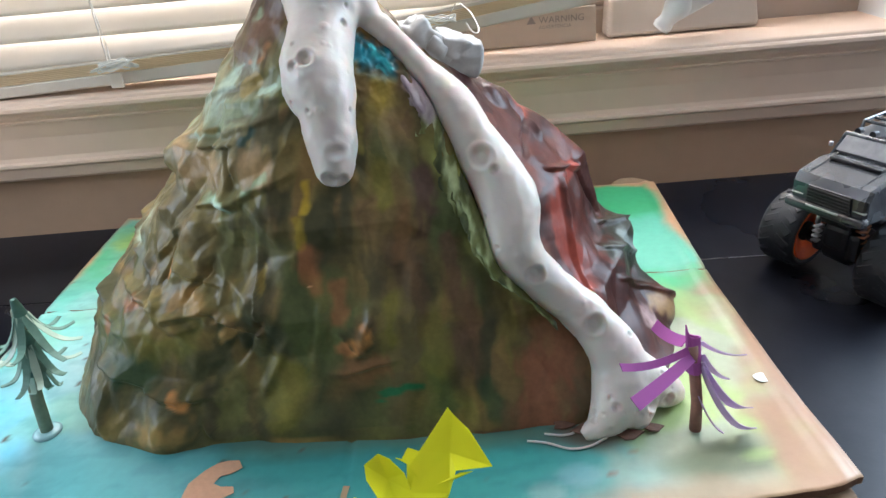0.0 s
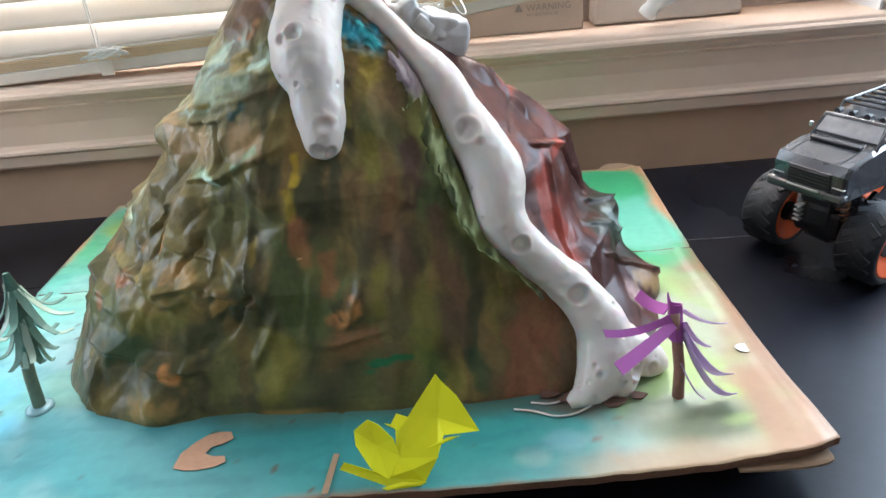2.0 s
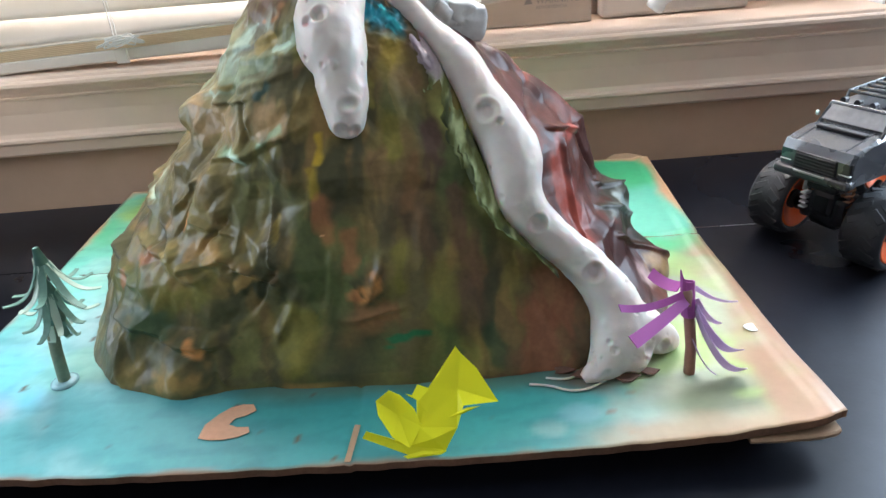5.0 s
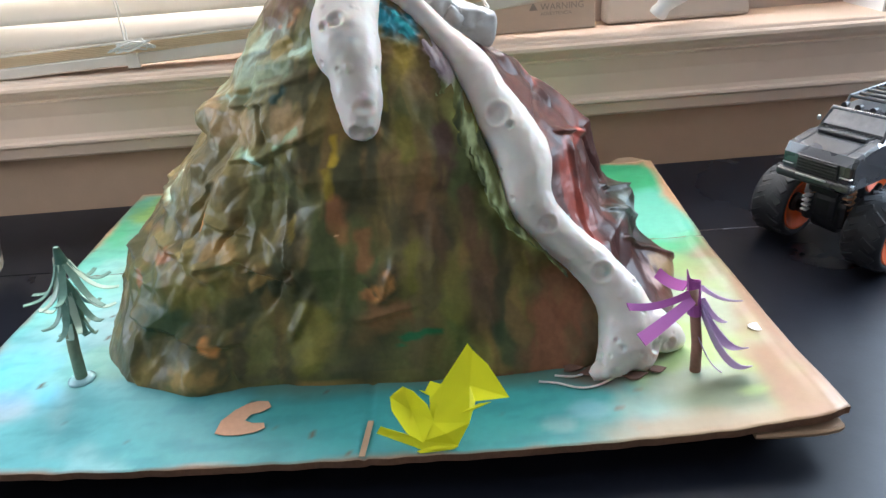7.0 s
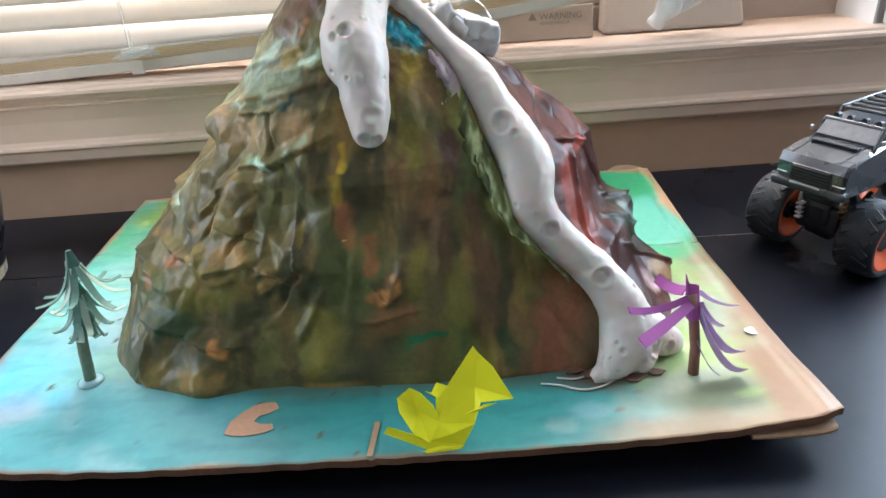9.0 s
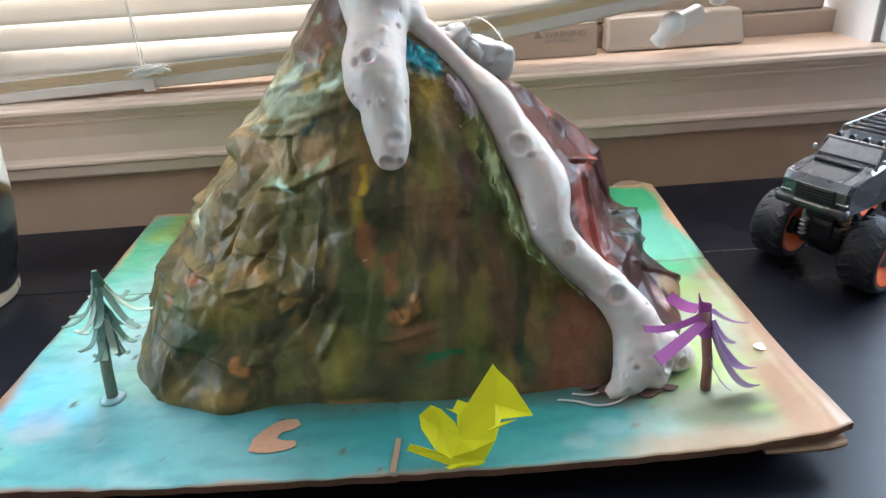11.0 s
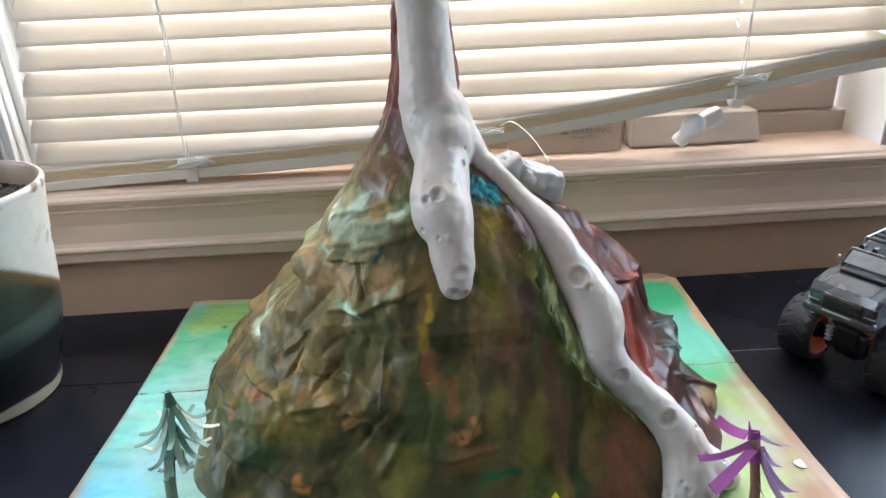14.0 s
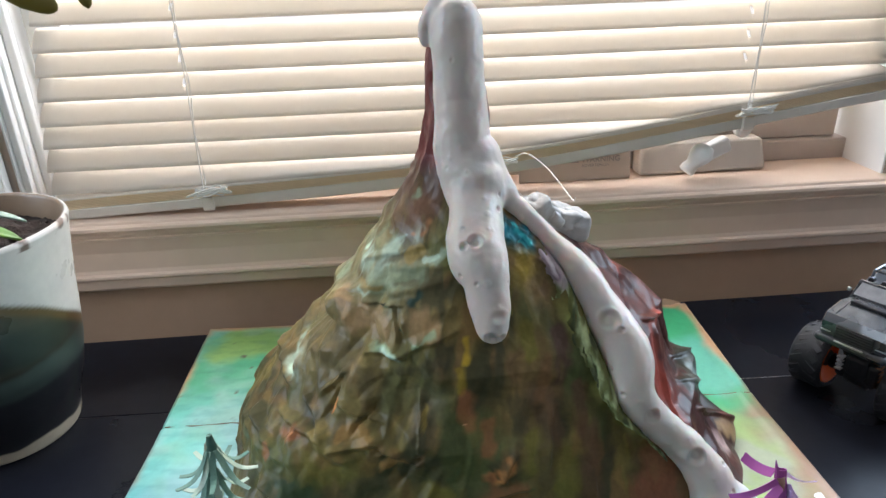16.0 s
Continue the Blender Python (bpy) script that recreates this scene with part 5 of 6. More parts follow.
def build_purple_tree():
    o = Vector((0.252, 0.367, 0.032))
    e = thing("paper_tree", Matrix.Translation(o), "purple paper palm tree with drooping strips, glued on the board", "paper tree", group="paper trees")
    L = lambda *p: Vector(p) - o
    part("trunk", tube_bm([L(0.252, 0.367, 0.031), L(0.251, 0.368, 0.055), L(0.248, 0.371, 0.080), L(0.245, 0.374, 0.100)], [0.0042, 0.0039, 0.0038, 0.0042], 12), M_STEM, e, "rolled purple-brown paper trunk", True)
    crown = bmesh.new()
    ring0 = [crown.verts.new(L(0.2475, 0.3715, 0.080) + Vector((0.0052 * math.cos(k), 0.0056 * math.sin(k), 0))) for k in [2 * math.pi * i / 10 for i in range(10)]]
    ring1 = [crown.verts.new(L(0.245, 0.375, 0.106) + Vector((0.0056 * math.cos(k), 0.0022 * math.sin(k), 0.010 * max(0, -math.cos(k)) ** 2 + 0.0015 * math.sin(5 * k)))) for k in [2 * math.pi * i / 10 for i in range(10)]]
    for i in range(10):
        crown.faces.new((ring0[i], ring0[(i + 1) % 10], ring1[(i + 1) % 10], ring1[i]))
    c = part("crown", crown, M_PURPLE, e, "deep purple paper wrap")
    c.modifiers.new("thickness", 'SOLIDIFY').thickness = 0.0008
    frond(L(0.242, 0.371, 0.098), L(0.193, 0.352, 0.103), 0.0045, 0.0050, 0.0056, e, M_PURPLE, twist=(0, -0.3, 1.2))
    frond(L(0.244, 0.369, 0.094), L(0.199, 0.336, 0.086), 0.0010, 0.0070, 0.0098, e, M_PURPLE, twist=(0, -0.2, 0.9))
    frond(L(0.242, 0.378, 0.100), L(0.228, 0.402, 0.098), 0.0030, 0.0085, 0.0085, e, M_PURPLE, twist=(0, 0, 1.2))
    frond(L(0.252, 0.378, 0.099), L(0.290, 0.391, 0.075), 0.0040, 0.0070, 0.0040, e, M_LILAC)
    frond(L(0.252, 0.373, 0.092), L(0.273, 0.376, 0.067), 0.0040, 0.0100, 0.0080, e, M_LILAC)
    frond(L(0.251, 0.368, 0.086), L(0.285, 0.354, 0.0365), 0.0110, 0.0080, 0.0150, e, M_LILAC, curl=0.03, twist=(0.5, 0.6, 0.6))
    frond(L(0.251, 0.370, 0.088), L(0.284, 0.364, 0.046), 0.0070, 0.0070, 0.0130, e, M_LILAC, curl=0.03, twist=(0.5, 0.6, 0.6))
    frond(L(0.251, 0.366, 0.062), L(0.267, 0.356, 0.0365), 0.0050, 0.0060, 0.0060, e, M_LILAC)
    return e


build_green_tree()
build_purple_tree()


# ---- folded yellow paper ----
def sheet(name, corners, parent, bend=0.0):
    """A thin, slightly bent paper piece with the given outline."""
    b = bmesh.new()
    v = [Vector(c) for c in corners]
    mid = sum(v, Vector()) / len(v)
    nrm = Vector()
    for i in range(len(v)):
        nrm += (v[i] - mid).cross(v[(i + 1) % len(v)] - mid)
    nrm.normalize()
    vs = [b.verts.new(p) for p in v]
    c = b.verts.new(mid + nrm * bend)
    for i in range(len(vs)):
        b.faces.new((vs[i], vs[(i + 1) % len(vs)], c))
    ob = part(name, b, M_YELLOW, parent)
    so = ob.modifiers.new("thickness", 'SOLIDIFY')
    so.thickness = 0.0005
    return ob


def build_yellow():
    o = Vector((0.058, 0.305, 0.032))
    e = thing("paper_flower", Matrix.Translation(o), "bright yellow folded sticky-note flower standing at the board's front edge", "paper flower")
    L = lambda *p: Vector(p) - o
    sheet("petal", [L(0.061, 0.324, 0.068), L(0.081, 0.339, 0.090), L(0.084, 0.337, 0.086), L(0.094, 0.330, 0.078), L(0.107, 0.316, 0.060), L(0.084, 0.314, 0.060), L(0.079, 0.308, 0.047),
                    L(0.054, 0.309, 0.048)], e, 0.002)
    sheet("petal", [L(0.052, 0.312, 0.049), L(0.053, 0.320, 0.064), L(0.046, 0.322, 0.066), L(0.050, 0.321, 0.0655), L(0.054, 0.326, 0.070), L(0.062, 0.324, 0.068), L(0.064, 0.311, 0.049)], e, -0.001)
    sheet("petal", [L(0.035, 0.323, 0.069), L(0.026, 0.319, 0.064), L(0.027, 0.313, 0.057), L(0.036, 0.304, 0.045), L(0.047, 0.300, 0.039), L(0.055, 0.309, 0.049), L(0.051, 0.316, 0.058),
                    L(0.042, 0.321, 0.066)], e, -0.004)
    sheet("petal", [L(0.054, 0.309, 0.048), L(0.079, 0.308, 0.047), L(0.070, 0.301, 0.034), L(0.047, 0.302, 0.039)], e, -0.002)
    sheet("petal", [L(0.019, 0.306, 0.050), L(0.016, 0.304, 0.046), L(0.046, 0.299, 0.0335), L(0.069, 0.300, 0.035), L(0.049, 0.302, 0.039)], e, -0.001)
    sheet("petal", [L(0.042, 0.2985, 0.0330), L(0.045, 0.2972, 0.0322), L(0.067, 0.2985, 0.0330), L(0.071, 0.300, 0.0345), L(0.055, 0.301, 0.036)], e, 0.001)
    sheet("curl", [L(0.072, 0.310, 0.0535), L(0.081, 0.311, 0.0548), L(0.095, 0.314, 0.0590), L(0.086, 0.314, 0.0582)], e, 0.001)
    return e


build_yellow()


# ---- small marks on the board ----
def flat_patch(name, outline, z, mat, label, category, thick=0.0007):
    b = bmesh.new()
    lo = [b.verts.new((x, y, z)) for x, y in outline]
    hi = [b.verts.new((x, y, z + thick)) for x, y in outline]
    n = len(outline)
    b.faces.new(lo[::-1]), b.faces.new(hi)
    for i in range(n):
        b.faces.new((lo[i], lo[(i + 1) % n], hi[(i + 1) % n], hi[i]))
    bmesh.ops.recalc_face_normals(b, faces=b.faces)
    return tagged(part(name, b, mat), label, category)


M_PEEL = material("peeled_card", (0.50, 0.27, 0.16), 0.75, vary=0.12, scale=120, bump=0.1)
flat_patch("paint_chip", [(-0.105, 0.328), (-0.104, 0.341), (-0.096, 0.352), (-0.089, 0.358), (-0.081, 0.3605), (-0.073, 0.360), (-0.069, 0.353), (-0.076, 0.348), (-0.083, 0.346), (-0.086, 0.340),
                          (-0.080, 0.337), (-0.071, 0.3365), (-0.069, 0.331), (-0.076, 0.327), (-0.087, 0.325), (-0.097, 0.3255)], BT + 0.0006, M_PEEL,
           "leaf-shaped bare tan patch on the painted board", "bare patch", 0.0002)
part_dab = [(0.318 + 0.0065 * math.cos(k) * (1 + 0.1 * math.sin(3 * k)), 0.4145 + 0.0052 * math.sin(k)) for k in [2 * math.pi * i / 18 for i in range(18)]]
flat_patch("paint_dab", part_dab, BT + 0.0012, M_WHITE_DAB, "round white dab of paint on the board", "paint dab", 0.0006)
for run in ([(0.133, 0.363), (0.147, 0.360), (0.162, 0.3535), (0.176, 0.355), (0.189, 0.362)], [(0.146, 0.369), (0.158, 0.3665), (0.166, 0.368), (0.174, 0.373)]):
    pts = [(p[0], p[1], BT + 0.0012) for p in curve_points(run, 5)]
    tagged(part("glue_string", tube_bm(pts, 0.0009, 6), M_FOAM, smooth=True), "thin dried white glue string on the board", "glue string", group="glue strings")
M_BARK = material("torn_brown_paper", (0.15, 0.075, 0.05), 0.7, vary=0.3, scale=120, bump=0.3)
for bx, by, bw, turn in ((0.178, 0.371, 0.020, 0.1), (0.205, 0.363, 0.016, -0.25), (0.222, 0.369, 0.014, 0.5), (0.160, 0.376, 0.013, 0.0)):
    bit = [(bx + bw * math.cos(turn + k) * (0.55 + 0.2 * math.sin(3 * k + bx * 90)), by + 0.30 * bw * math.sin(k + 0.3 * turn)) for k in [2 * math.pi * i / 11 for i in range(11)]]
    tagged(flat_patch("torn_paper", bit, BT + 0.0011, M_BARK, "small brown torn paper scrap at the foot of the foam", "paper scrap", 0.0012), group="torn scraps", label="small brown torn paper scrap at the foot of the foam", category="paper scrap")
tape = box_bm((0.0042, 0.034, 0.0005), (0.0065, 0.3145, BT + 0.0010), 0.0, m=Matrix.Translation((0.0065, 0.3145, 0)) @ Matrix.Rotation(-0.10, 4, "Z") @ Matrix.Translation((-0.0065, -0.3145, 0)))
tagged(part("tape_strip", tape, M_CARD), "narrow tan tape strip on the board's front fold", "tape")


# ---- blind ----
RAIL_Z = lambda x: 0.21295 + 0.08428 * x + 0.12310 * x ** 2 + 0.02757 * x ** 3 - 0.13907 * x ** 4   # middle of the crooked bottom rail


def build_blind():
    e = thing("window_blind", WALL @ pose(0.05, 0.03, 0.5), "cream slatted window blind, its bottom rail hanging crooked", "blind")
    to_local = (WALL @ pose(0.05, 0.03, 0.5)).inverted() @ WALL
    xa, xb, n = -0.545, 0.640, 34
    chord, pitch = 0.0385, 0.0315
    # slots for the cords break the slats
    slots = (-0.337, 0.433)
    xs = sorted([xa + (xb - xa) * i / n for i in range(n + 1)] + [x + dx for x in slots for dx in (-0.0068, -0.0062, -0.0020, -0.0014)])
    for k in range(-8, 32):
        b = bmesh.new()
        rows = []
        jitter = 0.0009 * math.sin(k * 2.3)
        level = 0.248 + pitch * k + jitter
        # the upper slats sit further to the right
        shift = 0.036 * smoothstep(0.20, 0.52, level)
        for x in xs:
            x += shift * (1 - smoothstep(-0.53, -0.38, x))
            # slats hang level, and lie flat where they rest on the rail
            stack = RAIL_Z(x) + 0.0085 + 0.0022 * (k + 8)
            low = max(level, stack)
            tilt = math.asin(min(0.750, max(0.10, (level + pitch - stack - 0.0035) / chord)))
            ring = []
            for s in range(7):
                t = s / 6
                along = chord * t
                bow = 0.0035 * 4 * t * (1 - t)
                yy = 0.031 - 0.5 * 0.0375 * math.cos(tilt) + along * math.cos(tilt) - bow * math.sin(tilt)
                zz = low + along * math.sin(tilt) + bow * math.cos(tilt) * min(1.0, tilt * 1.5)
                ring.append(b.verts.new(to_local @ Vector((x, yy, zz))))
            rows.append(ring)
        for p, q in zip(rows, rows[1:]):
            for s in range(6):
                if s in (2, 3) and 0.0035 < q[0].co.x - p[0].co.x < 0.0045 and tilt > 0.7:
                    continue
                b.faces.new((p[s], q[s], q[s + 1], p[s + 1]))
        # the gathered slats take the copy with warm light in its colour
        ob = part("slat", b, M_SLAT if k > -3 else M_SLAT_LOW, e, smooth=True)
        so = ob.modifiers.new("thickness", 'SOLIDIFY')
        so.thickness = 0.0016
    # bottom rail
    b = merge(None, profile_bm([(0.014, -0.0085), (0.048, -0.0085), (0.0505, -0.006), (0.0505, 0.005), (0.048, 0.0075), (0.014, 0.0075), (0.0115, 0.005), (0.0115, -0.006)], xa - 0.004, xb + 0.004))
    bmesh.ops.bisect_edges(b, edges=[g for g in b.edges if abs(g.verts[0].co.x - g.verts[1].co.x) > 0.5], cuts=24)
    for v in b.verts:
        v.co.z = max(0.1800, v.co.z + RAIL_Z(v.co.x))
    bmesh.ops.transform(b, matrix=to_local, verts=b.verts)
    part("bottom_rail", b, M_RAIL, e, "cream bottom rail")
    part("end_cap", box_bm((0.006, 0.041, 0.017), (xb + 0.004, 0.031, RAIL_Z(xb)), 0.002, m=to_local), M_VINYL, e)
    # cords, with their knots over the rail
    for x in (-0.337, 0.433):
        zr = RAIL_Z(x) + 0.012
        pts = []
        for i in range(40):
            t = i / 39
            z = zr + (1.25 - zr) * t
            pts.append(to_local @ Vector((x + 0.010 * (1 - t) * math.sin(t * 9) * 0.4, 0.0085 - 0.0012 * math.sin((z - 0.248) / pitch * 2 * math.pi), z)))
        part("cord", tube_bm(pts, 0.0010, 5), M_CORD, e, "thin grey lift cord")
        part("cord", tube_bm([p + Vector((0.003 + 0.0016 * math.sin(i * 1.4), 0.0, 0)) for i, p in enumerate(pts)], 0.0008, 5), M_CORD, e)
        rng = random.Random(int(x * 1000))
        knot = [(x + 0.012 + 0.036 * math.sin(i * 1.9 + x) * (0.4 + 0.6 * rng.random()), 0.000 + 0.007 * rng.random(), zr + 0.006 + 0.0065 * math.sin(i * 2.7) + 0.09 * 0.03 * math.sin(i * 1.9)) for i in range(23)]
        part("cord_tangle", tube_bm([to_local @ Vector(tuple(p)) for p in curve_points(knot, 5)], 0.0011, 5), M_CORD, e, "tangled loops of white cord")
        part("cord_clip", box_bm((0.016, 0.005, 0.019), (x + 0.004, 0.0095, RAIL_Z(x) - 0.0015), 0.001, m=to_local), M_RAIL, e)
    return e


build_blind()

# loose cord tangle over the rail and the thread that hangs from it
x0 = 0.083
zr = RAIL_Z(x0) + 0.014
knot = [(x0 + 0.024 * math.sin(i * 2.1), 0.002 + 0.006 * math.cos(i * 1.3), zr + 0.006 * math.sin(i * 2.9)) for i in range(16)]
pts = [WALL @ Vector(tuple(p)) for p in curve_points(knot, 5)]
loose = thing("loose_cord", WALL @ pose(x0, 0.0, zr), "loose tangled white blind cord with a hanging thread", "cord")
inv = loose.matrix_world.inverted()
part("cord_tangle", tube_bm([inv @ p for p in pts], 0.0009, 5), M_CORD, loose)
run = [(0.098, 0.845, 0.246), (0.106, 0.80, 0.262), (0.118, 0.74, 0.262), (0.124, 0.68, 0.258), (0.122, 0.63, 0.262), (0.116, 0.585, 0.272), (0.111, 0.56, 0.284)]
part("thread", tube_bm([inv @ Vector(tuple(p)) for p in curve_points(run, 6)], 0.0006, 5), M_CORD, loose, "thin pale thread")


# ---- window operator and label ----
def build_operator():
    e = thing("window_crank", WALL @ pose(0.398, 0.070, 0.1797), "white casement crank housing with folded handle on the sill", "window crank")
    b = box_bm((0.202, 0.036, 0.048), (0.008, 0.014, 0.0245), 0.006, 3)
    for v in b.verts:
        if v.co.z > 0.03:
            v.co.x *= 0.965
            v.co.y += 0.010
    part("housing", b, M_HOUSING, e, smooth=False)
    arm = box_bm((0.046, 0.020, 0.024), (0, 0, 0), 0.005, 3, m=pose(0.012, -0.024, 0.044, 0, -22, 8))
    part("handle", arm, M_VINYL, e, "white folding handle")
    knob = lathe_bm([(0.0005, -0.017), (0.007, -0.016), (0.011, -0.010), (0.0115, -0.003), (0.0085, 0.003), (0.007, 0.008), (0.0085, 0.013), (0.0078, 0.017), (0.0005, 0.018)], 24)
    bmesh.ops.transform(knob, matrix=pose(-0.018, -0.036, 0.034, 0, 215, -20) @ Matrix.Scale(1.45, 4), verts=knob.verts)
    part("knob", knob, M_VINYL, e, smooth=True)
    part("pivot", lathe_bm([(0.012, 0), (0.012, 0.010), (0.009, 0.014)], 20), M_VINYL, e).matrix_local = pose(0.055, -0.012, 0.070, 90, 0, 0)
    return e


build_operator()


def build_label_board():
    m = WALL @ pose(0.204, 0.066, 0.1797, -8, 0, 0)
    e = thing("warning_strip", m, "cream window strip printed with a small grey warning", "label strip")
    b = box_bm((0.172, 0.006, 0.045), (0, 0, 0.0225), 0.0015)
    part("strip", b, M_CREAM, e)
    for body, size, at in (("WARNING", 0.0120, (0.010, -0.0036, 0.0275)), ("ADVERTENCIA", 0.0062, (0.010, -0.0036, 0.0205))):
        cu = bpy.data.curves.new("text", 'FONT')
        cu.body, cu.size, cu.extrude, cu.space_character = body, size, 0.0002, 1.05
        ob = new("text", cu)
        me = bpy.data.meshes.new_from_object(ob.evaluated_get(bpy.context.evaluated_depsgraph_get()))
        bpy.data.objects.remove(ob)
        me.materials.append(M_LABEL)
        t = new("lettering", me)
        t.parent, t.matrix_local = e, pose(*at, 90, 0, 0)
        t["label"] = "grey printed word"
    tri = bmesh.new()
    for y in (-0.0034, -0.0037):
        tri.faces.new([tri.verts.new((-0.006 + dx, y, 0.0275 + dz)) for dx, dz in ((0, 0), (0.012, 0), (0.006, 0.0105))])
    part("warning_sign", tri, M_LABEL, e, "grey warning triangle")
    return e


build_label_board()


# ---- toy truck ----
def build_truck():
    fx, fy = -0.86, -0.51
    e = thing("toy_truck", pose(0.4660, 0.588, 0, 0, 0, math.degrees(math.atan2(fy, fx))), "black toy monster truck with big tyres and orange rims", "toy truck")
    R = 0.0408
    lug_mesh = {}

    def wheel(x, y):
        tyre = lathe_bm([(0.0285, -0.0165), (0.0315, -0.0195), (0.0345, -0.0190), (0.0370, -0.0150), (0.0384, -0.008), (0.0388, 0.0), (0.0384, 0.008), (0.0370, 0.0150), (0.0345, 0.0190), (0.0315, 0.0195), (0.0285, 0.0165)], 48, closed=True)
        w = part("tyre", tyre, M_RUBBER, e, "chunky black rubber tyre", True)
        w.matrix_local = pose(x, y, R, 90, 0, 0)
        for side in (-1, 1):
            if side not in lug_mesh:
                lug = box_bm((0.0028, 0.0080, 0.0165), (0, 0, 0), 0.0010, 1, m=pose(0, 0, side * 0.0080, 34 * side, 0, 0))
                lug_mesh[side] = part("tread_lug", lug, M_RUBBER).data
                bpy.data.objects.remove([o for o in scene.collection.objects if o.data == lug_mesh[side]][0])
            for i in range(18):
                o = new("tread_lug", lug_mesh[side])
                o.parent = w
                o.matrix_local = Matrix.Rotation(2 * math.pi * (i + 0.5 * (side > 0)) / 18, 4, 'Z') @ Matrix.Translation((0.0372, 0, 0))
        rim = lathe_bm([(0.0100, -0.009), (0.0255, -0.0160), (0.0275, -0.0186), (0.0292, -0.0186), (0.0292, 0.0186), (0.0275, 0.0186), (0.0255, 0.0160), (0.0100, 0.009)], 36, closed=True)
        part("rim", rim, M_ORANGE, w, "orange plastic rim", True)
        part("hub", lathe_bm([(0.0102, -0.012), (0.0102, 0.012)], 24), M_PLASTIC, w)
        return w

    for x in (0.0, -0.148):
        for y in (-0.050, 0.050):
            wheel(x, y)
        part("axle_housing", tube_bm([(x, -0.034, R), (x, -0.016, R), (x, -0.012, R), (x, 0.012, R), (x, 0.016, R), (x, 0.034, R)], [0.009, 0.010, 0.016, 0.017, 0.010, 0.009], 14), M_PLASTIC, e, smooth=True)
        for y in (-0.019, 0.019):
            part("shock_spring", tube_bm([(x + 0.010 + 0.005 * math.cos(k * 1.1), y + 0.005 * math.sin(k * 1.1), R + 0.004 + 0.0010 * k) for k in range(36)], 0.0013, 6), M_BRASS, e, "copper coloured spring")
            part("shock_rod", tube_bm([(x + 0.010, y, R), (x + 0.007, y * 0.95, 0.090)], 0.0025, 8), M_SILVER, e)
            part("link_arm", tube_bm([(x, y * 0.8, R - 0.006), (x - 0.06 * (1 if x > -0.1 else -1), y * 0.6, 0.060)], 0.003, 8), M_PLASTIC, e)
    for k in range(4):
        part("knuckle_rib", box_bm((0.010, 0.007, 0.0022), (0.019, -0.0170, R + 0.006 + 0.0050 * k), 0.0006, 1), M_SILVER, e)
    part("knuckle", box_bm((0.030, 0.013, 0.030), (0.003, -0.0165, R + 0.008), 0.005), M_PLASTIC, e)
    part("knuckle", box_bm((0.030, 0.013, 0.030), (0.003, 0.0165, R + 0.008), 0.005), M_PLASTIC, e)
    part("steering_pin", tube_bm([(0.020, -0.0185, R + 0.024), (0.020, -0.0185, R + 0.036)], [0.0026, 0.0016], 10), M_SILVER, e, "bright silver pin", True)
    part("gearbox", box_bm((0.028, 0.026, 0.028), (0.006, 0, R + 0.014), 0.006), M_PLASTIC, e)
    part("chassis", box_bm((0.200, 0.032, 0.016), (-0.074, 0, 0.077), 0.004), M_PLASTIC, e)
    # cab body: an outline from the side, narrowed above the doors
    W = 0.0345
    side = [(0.034, 0.089), (0.0365, 0.1135), (0.0320, 0.1220), (0.0, 0.1275), (-0.0145, 0.1290), (-0.0270, 0.1419), (-0.150, 0.1427), (-0.186, 0.1371), (-0.192, 0.090), (-0.100, 0.084), (-0.045, 0.088)]
    b = bmesh.new()
    rows = []
    for y in (-W, -W + 0.0025, W - 0.0025, W):
        out = abs(y) > W - 0.001
        rows.append([b.verts.new((x - (0.004 if out and x > 0.02 else 0), y * (1.0 if z < 0.128 else 0.84), z - (0.0022 if out and z > 0.10 else 0))) for x, z in side])
    for p, q in zip(rows, rows[1:]):
        for i in range(len(side)):
            b.faces.new((p[i], p[(i + 1) % len(side)], q[(i + 1) % len(side)], q[i]))
    b.faces.new(rows[0][::-1]), b.faces.new(rows[-1])
    bmesh.ops.recalc_face_normals(b, faces=b.faces)
    part("body", b, M_HOOD, e, "satin black plastic cab body")
    part("grille", box_bm((0.004, 0.040, 0.017), (0.0360, 0.002, 0.1055), 0.0015, m=pose(0, 0, 0, 0, 0, 0)), M_PLASTIC, e)
    for k in range(5):
        part("grille_bar", box_bm((0.0015, 0.038, 0.0010), (0.0384, 0.002, 0.0993 + 0.0031 * k), 0.0003, 1), M_RUBBER, e)
    for y in (-0.0275, 0.0290):
        part("headlight", box_bm((0.004, 0.0105, 0.0105), (0.0335, y, 0.1085), 0.0015), M_PLASTIC, e, "dark smoked headlight")
        part("headlight_trim", box_bm((0.004, 0.0110, 0.0012), (0.0345, y, 0.1020), 0.0004, 1), M_SILVER, e)
    b = box_bm((0.012, 0.074, 0.010), (0.0345, 0, 0.0925), 0.004, 3)
    part("bumper", b, M_HOOD, e)
    part("bumper_trim", box_bm((0.002, 0.030, 0.0020), (0.0410, 0, 0.0960), 0.0006), M_SILVER, e)
    part("hood_scoop", box_bm((0.007, 0.046, 0.0030), (0.0, 0.0, 0.1290), 0.001), M_PLASTIC, e)
    part("hood_seam", tube_bm([(0.031, 0.0235, 0.1225), (-0.012, 0.0235, 0.1292)], 0.0006, 5), M_RUBBER, e)
    part("hood_seam", tube_bm([(0.031, -0.0235, 0.1225), (-0.012, -0.0235, 0.1292)], 0.0006, 5), M_RUBBER, e)
    wind = bmesh.new()
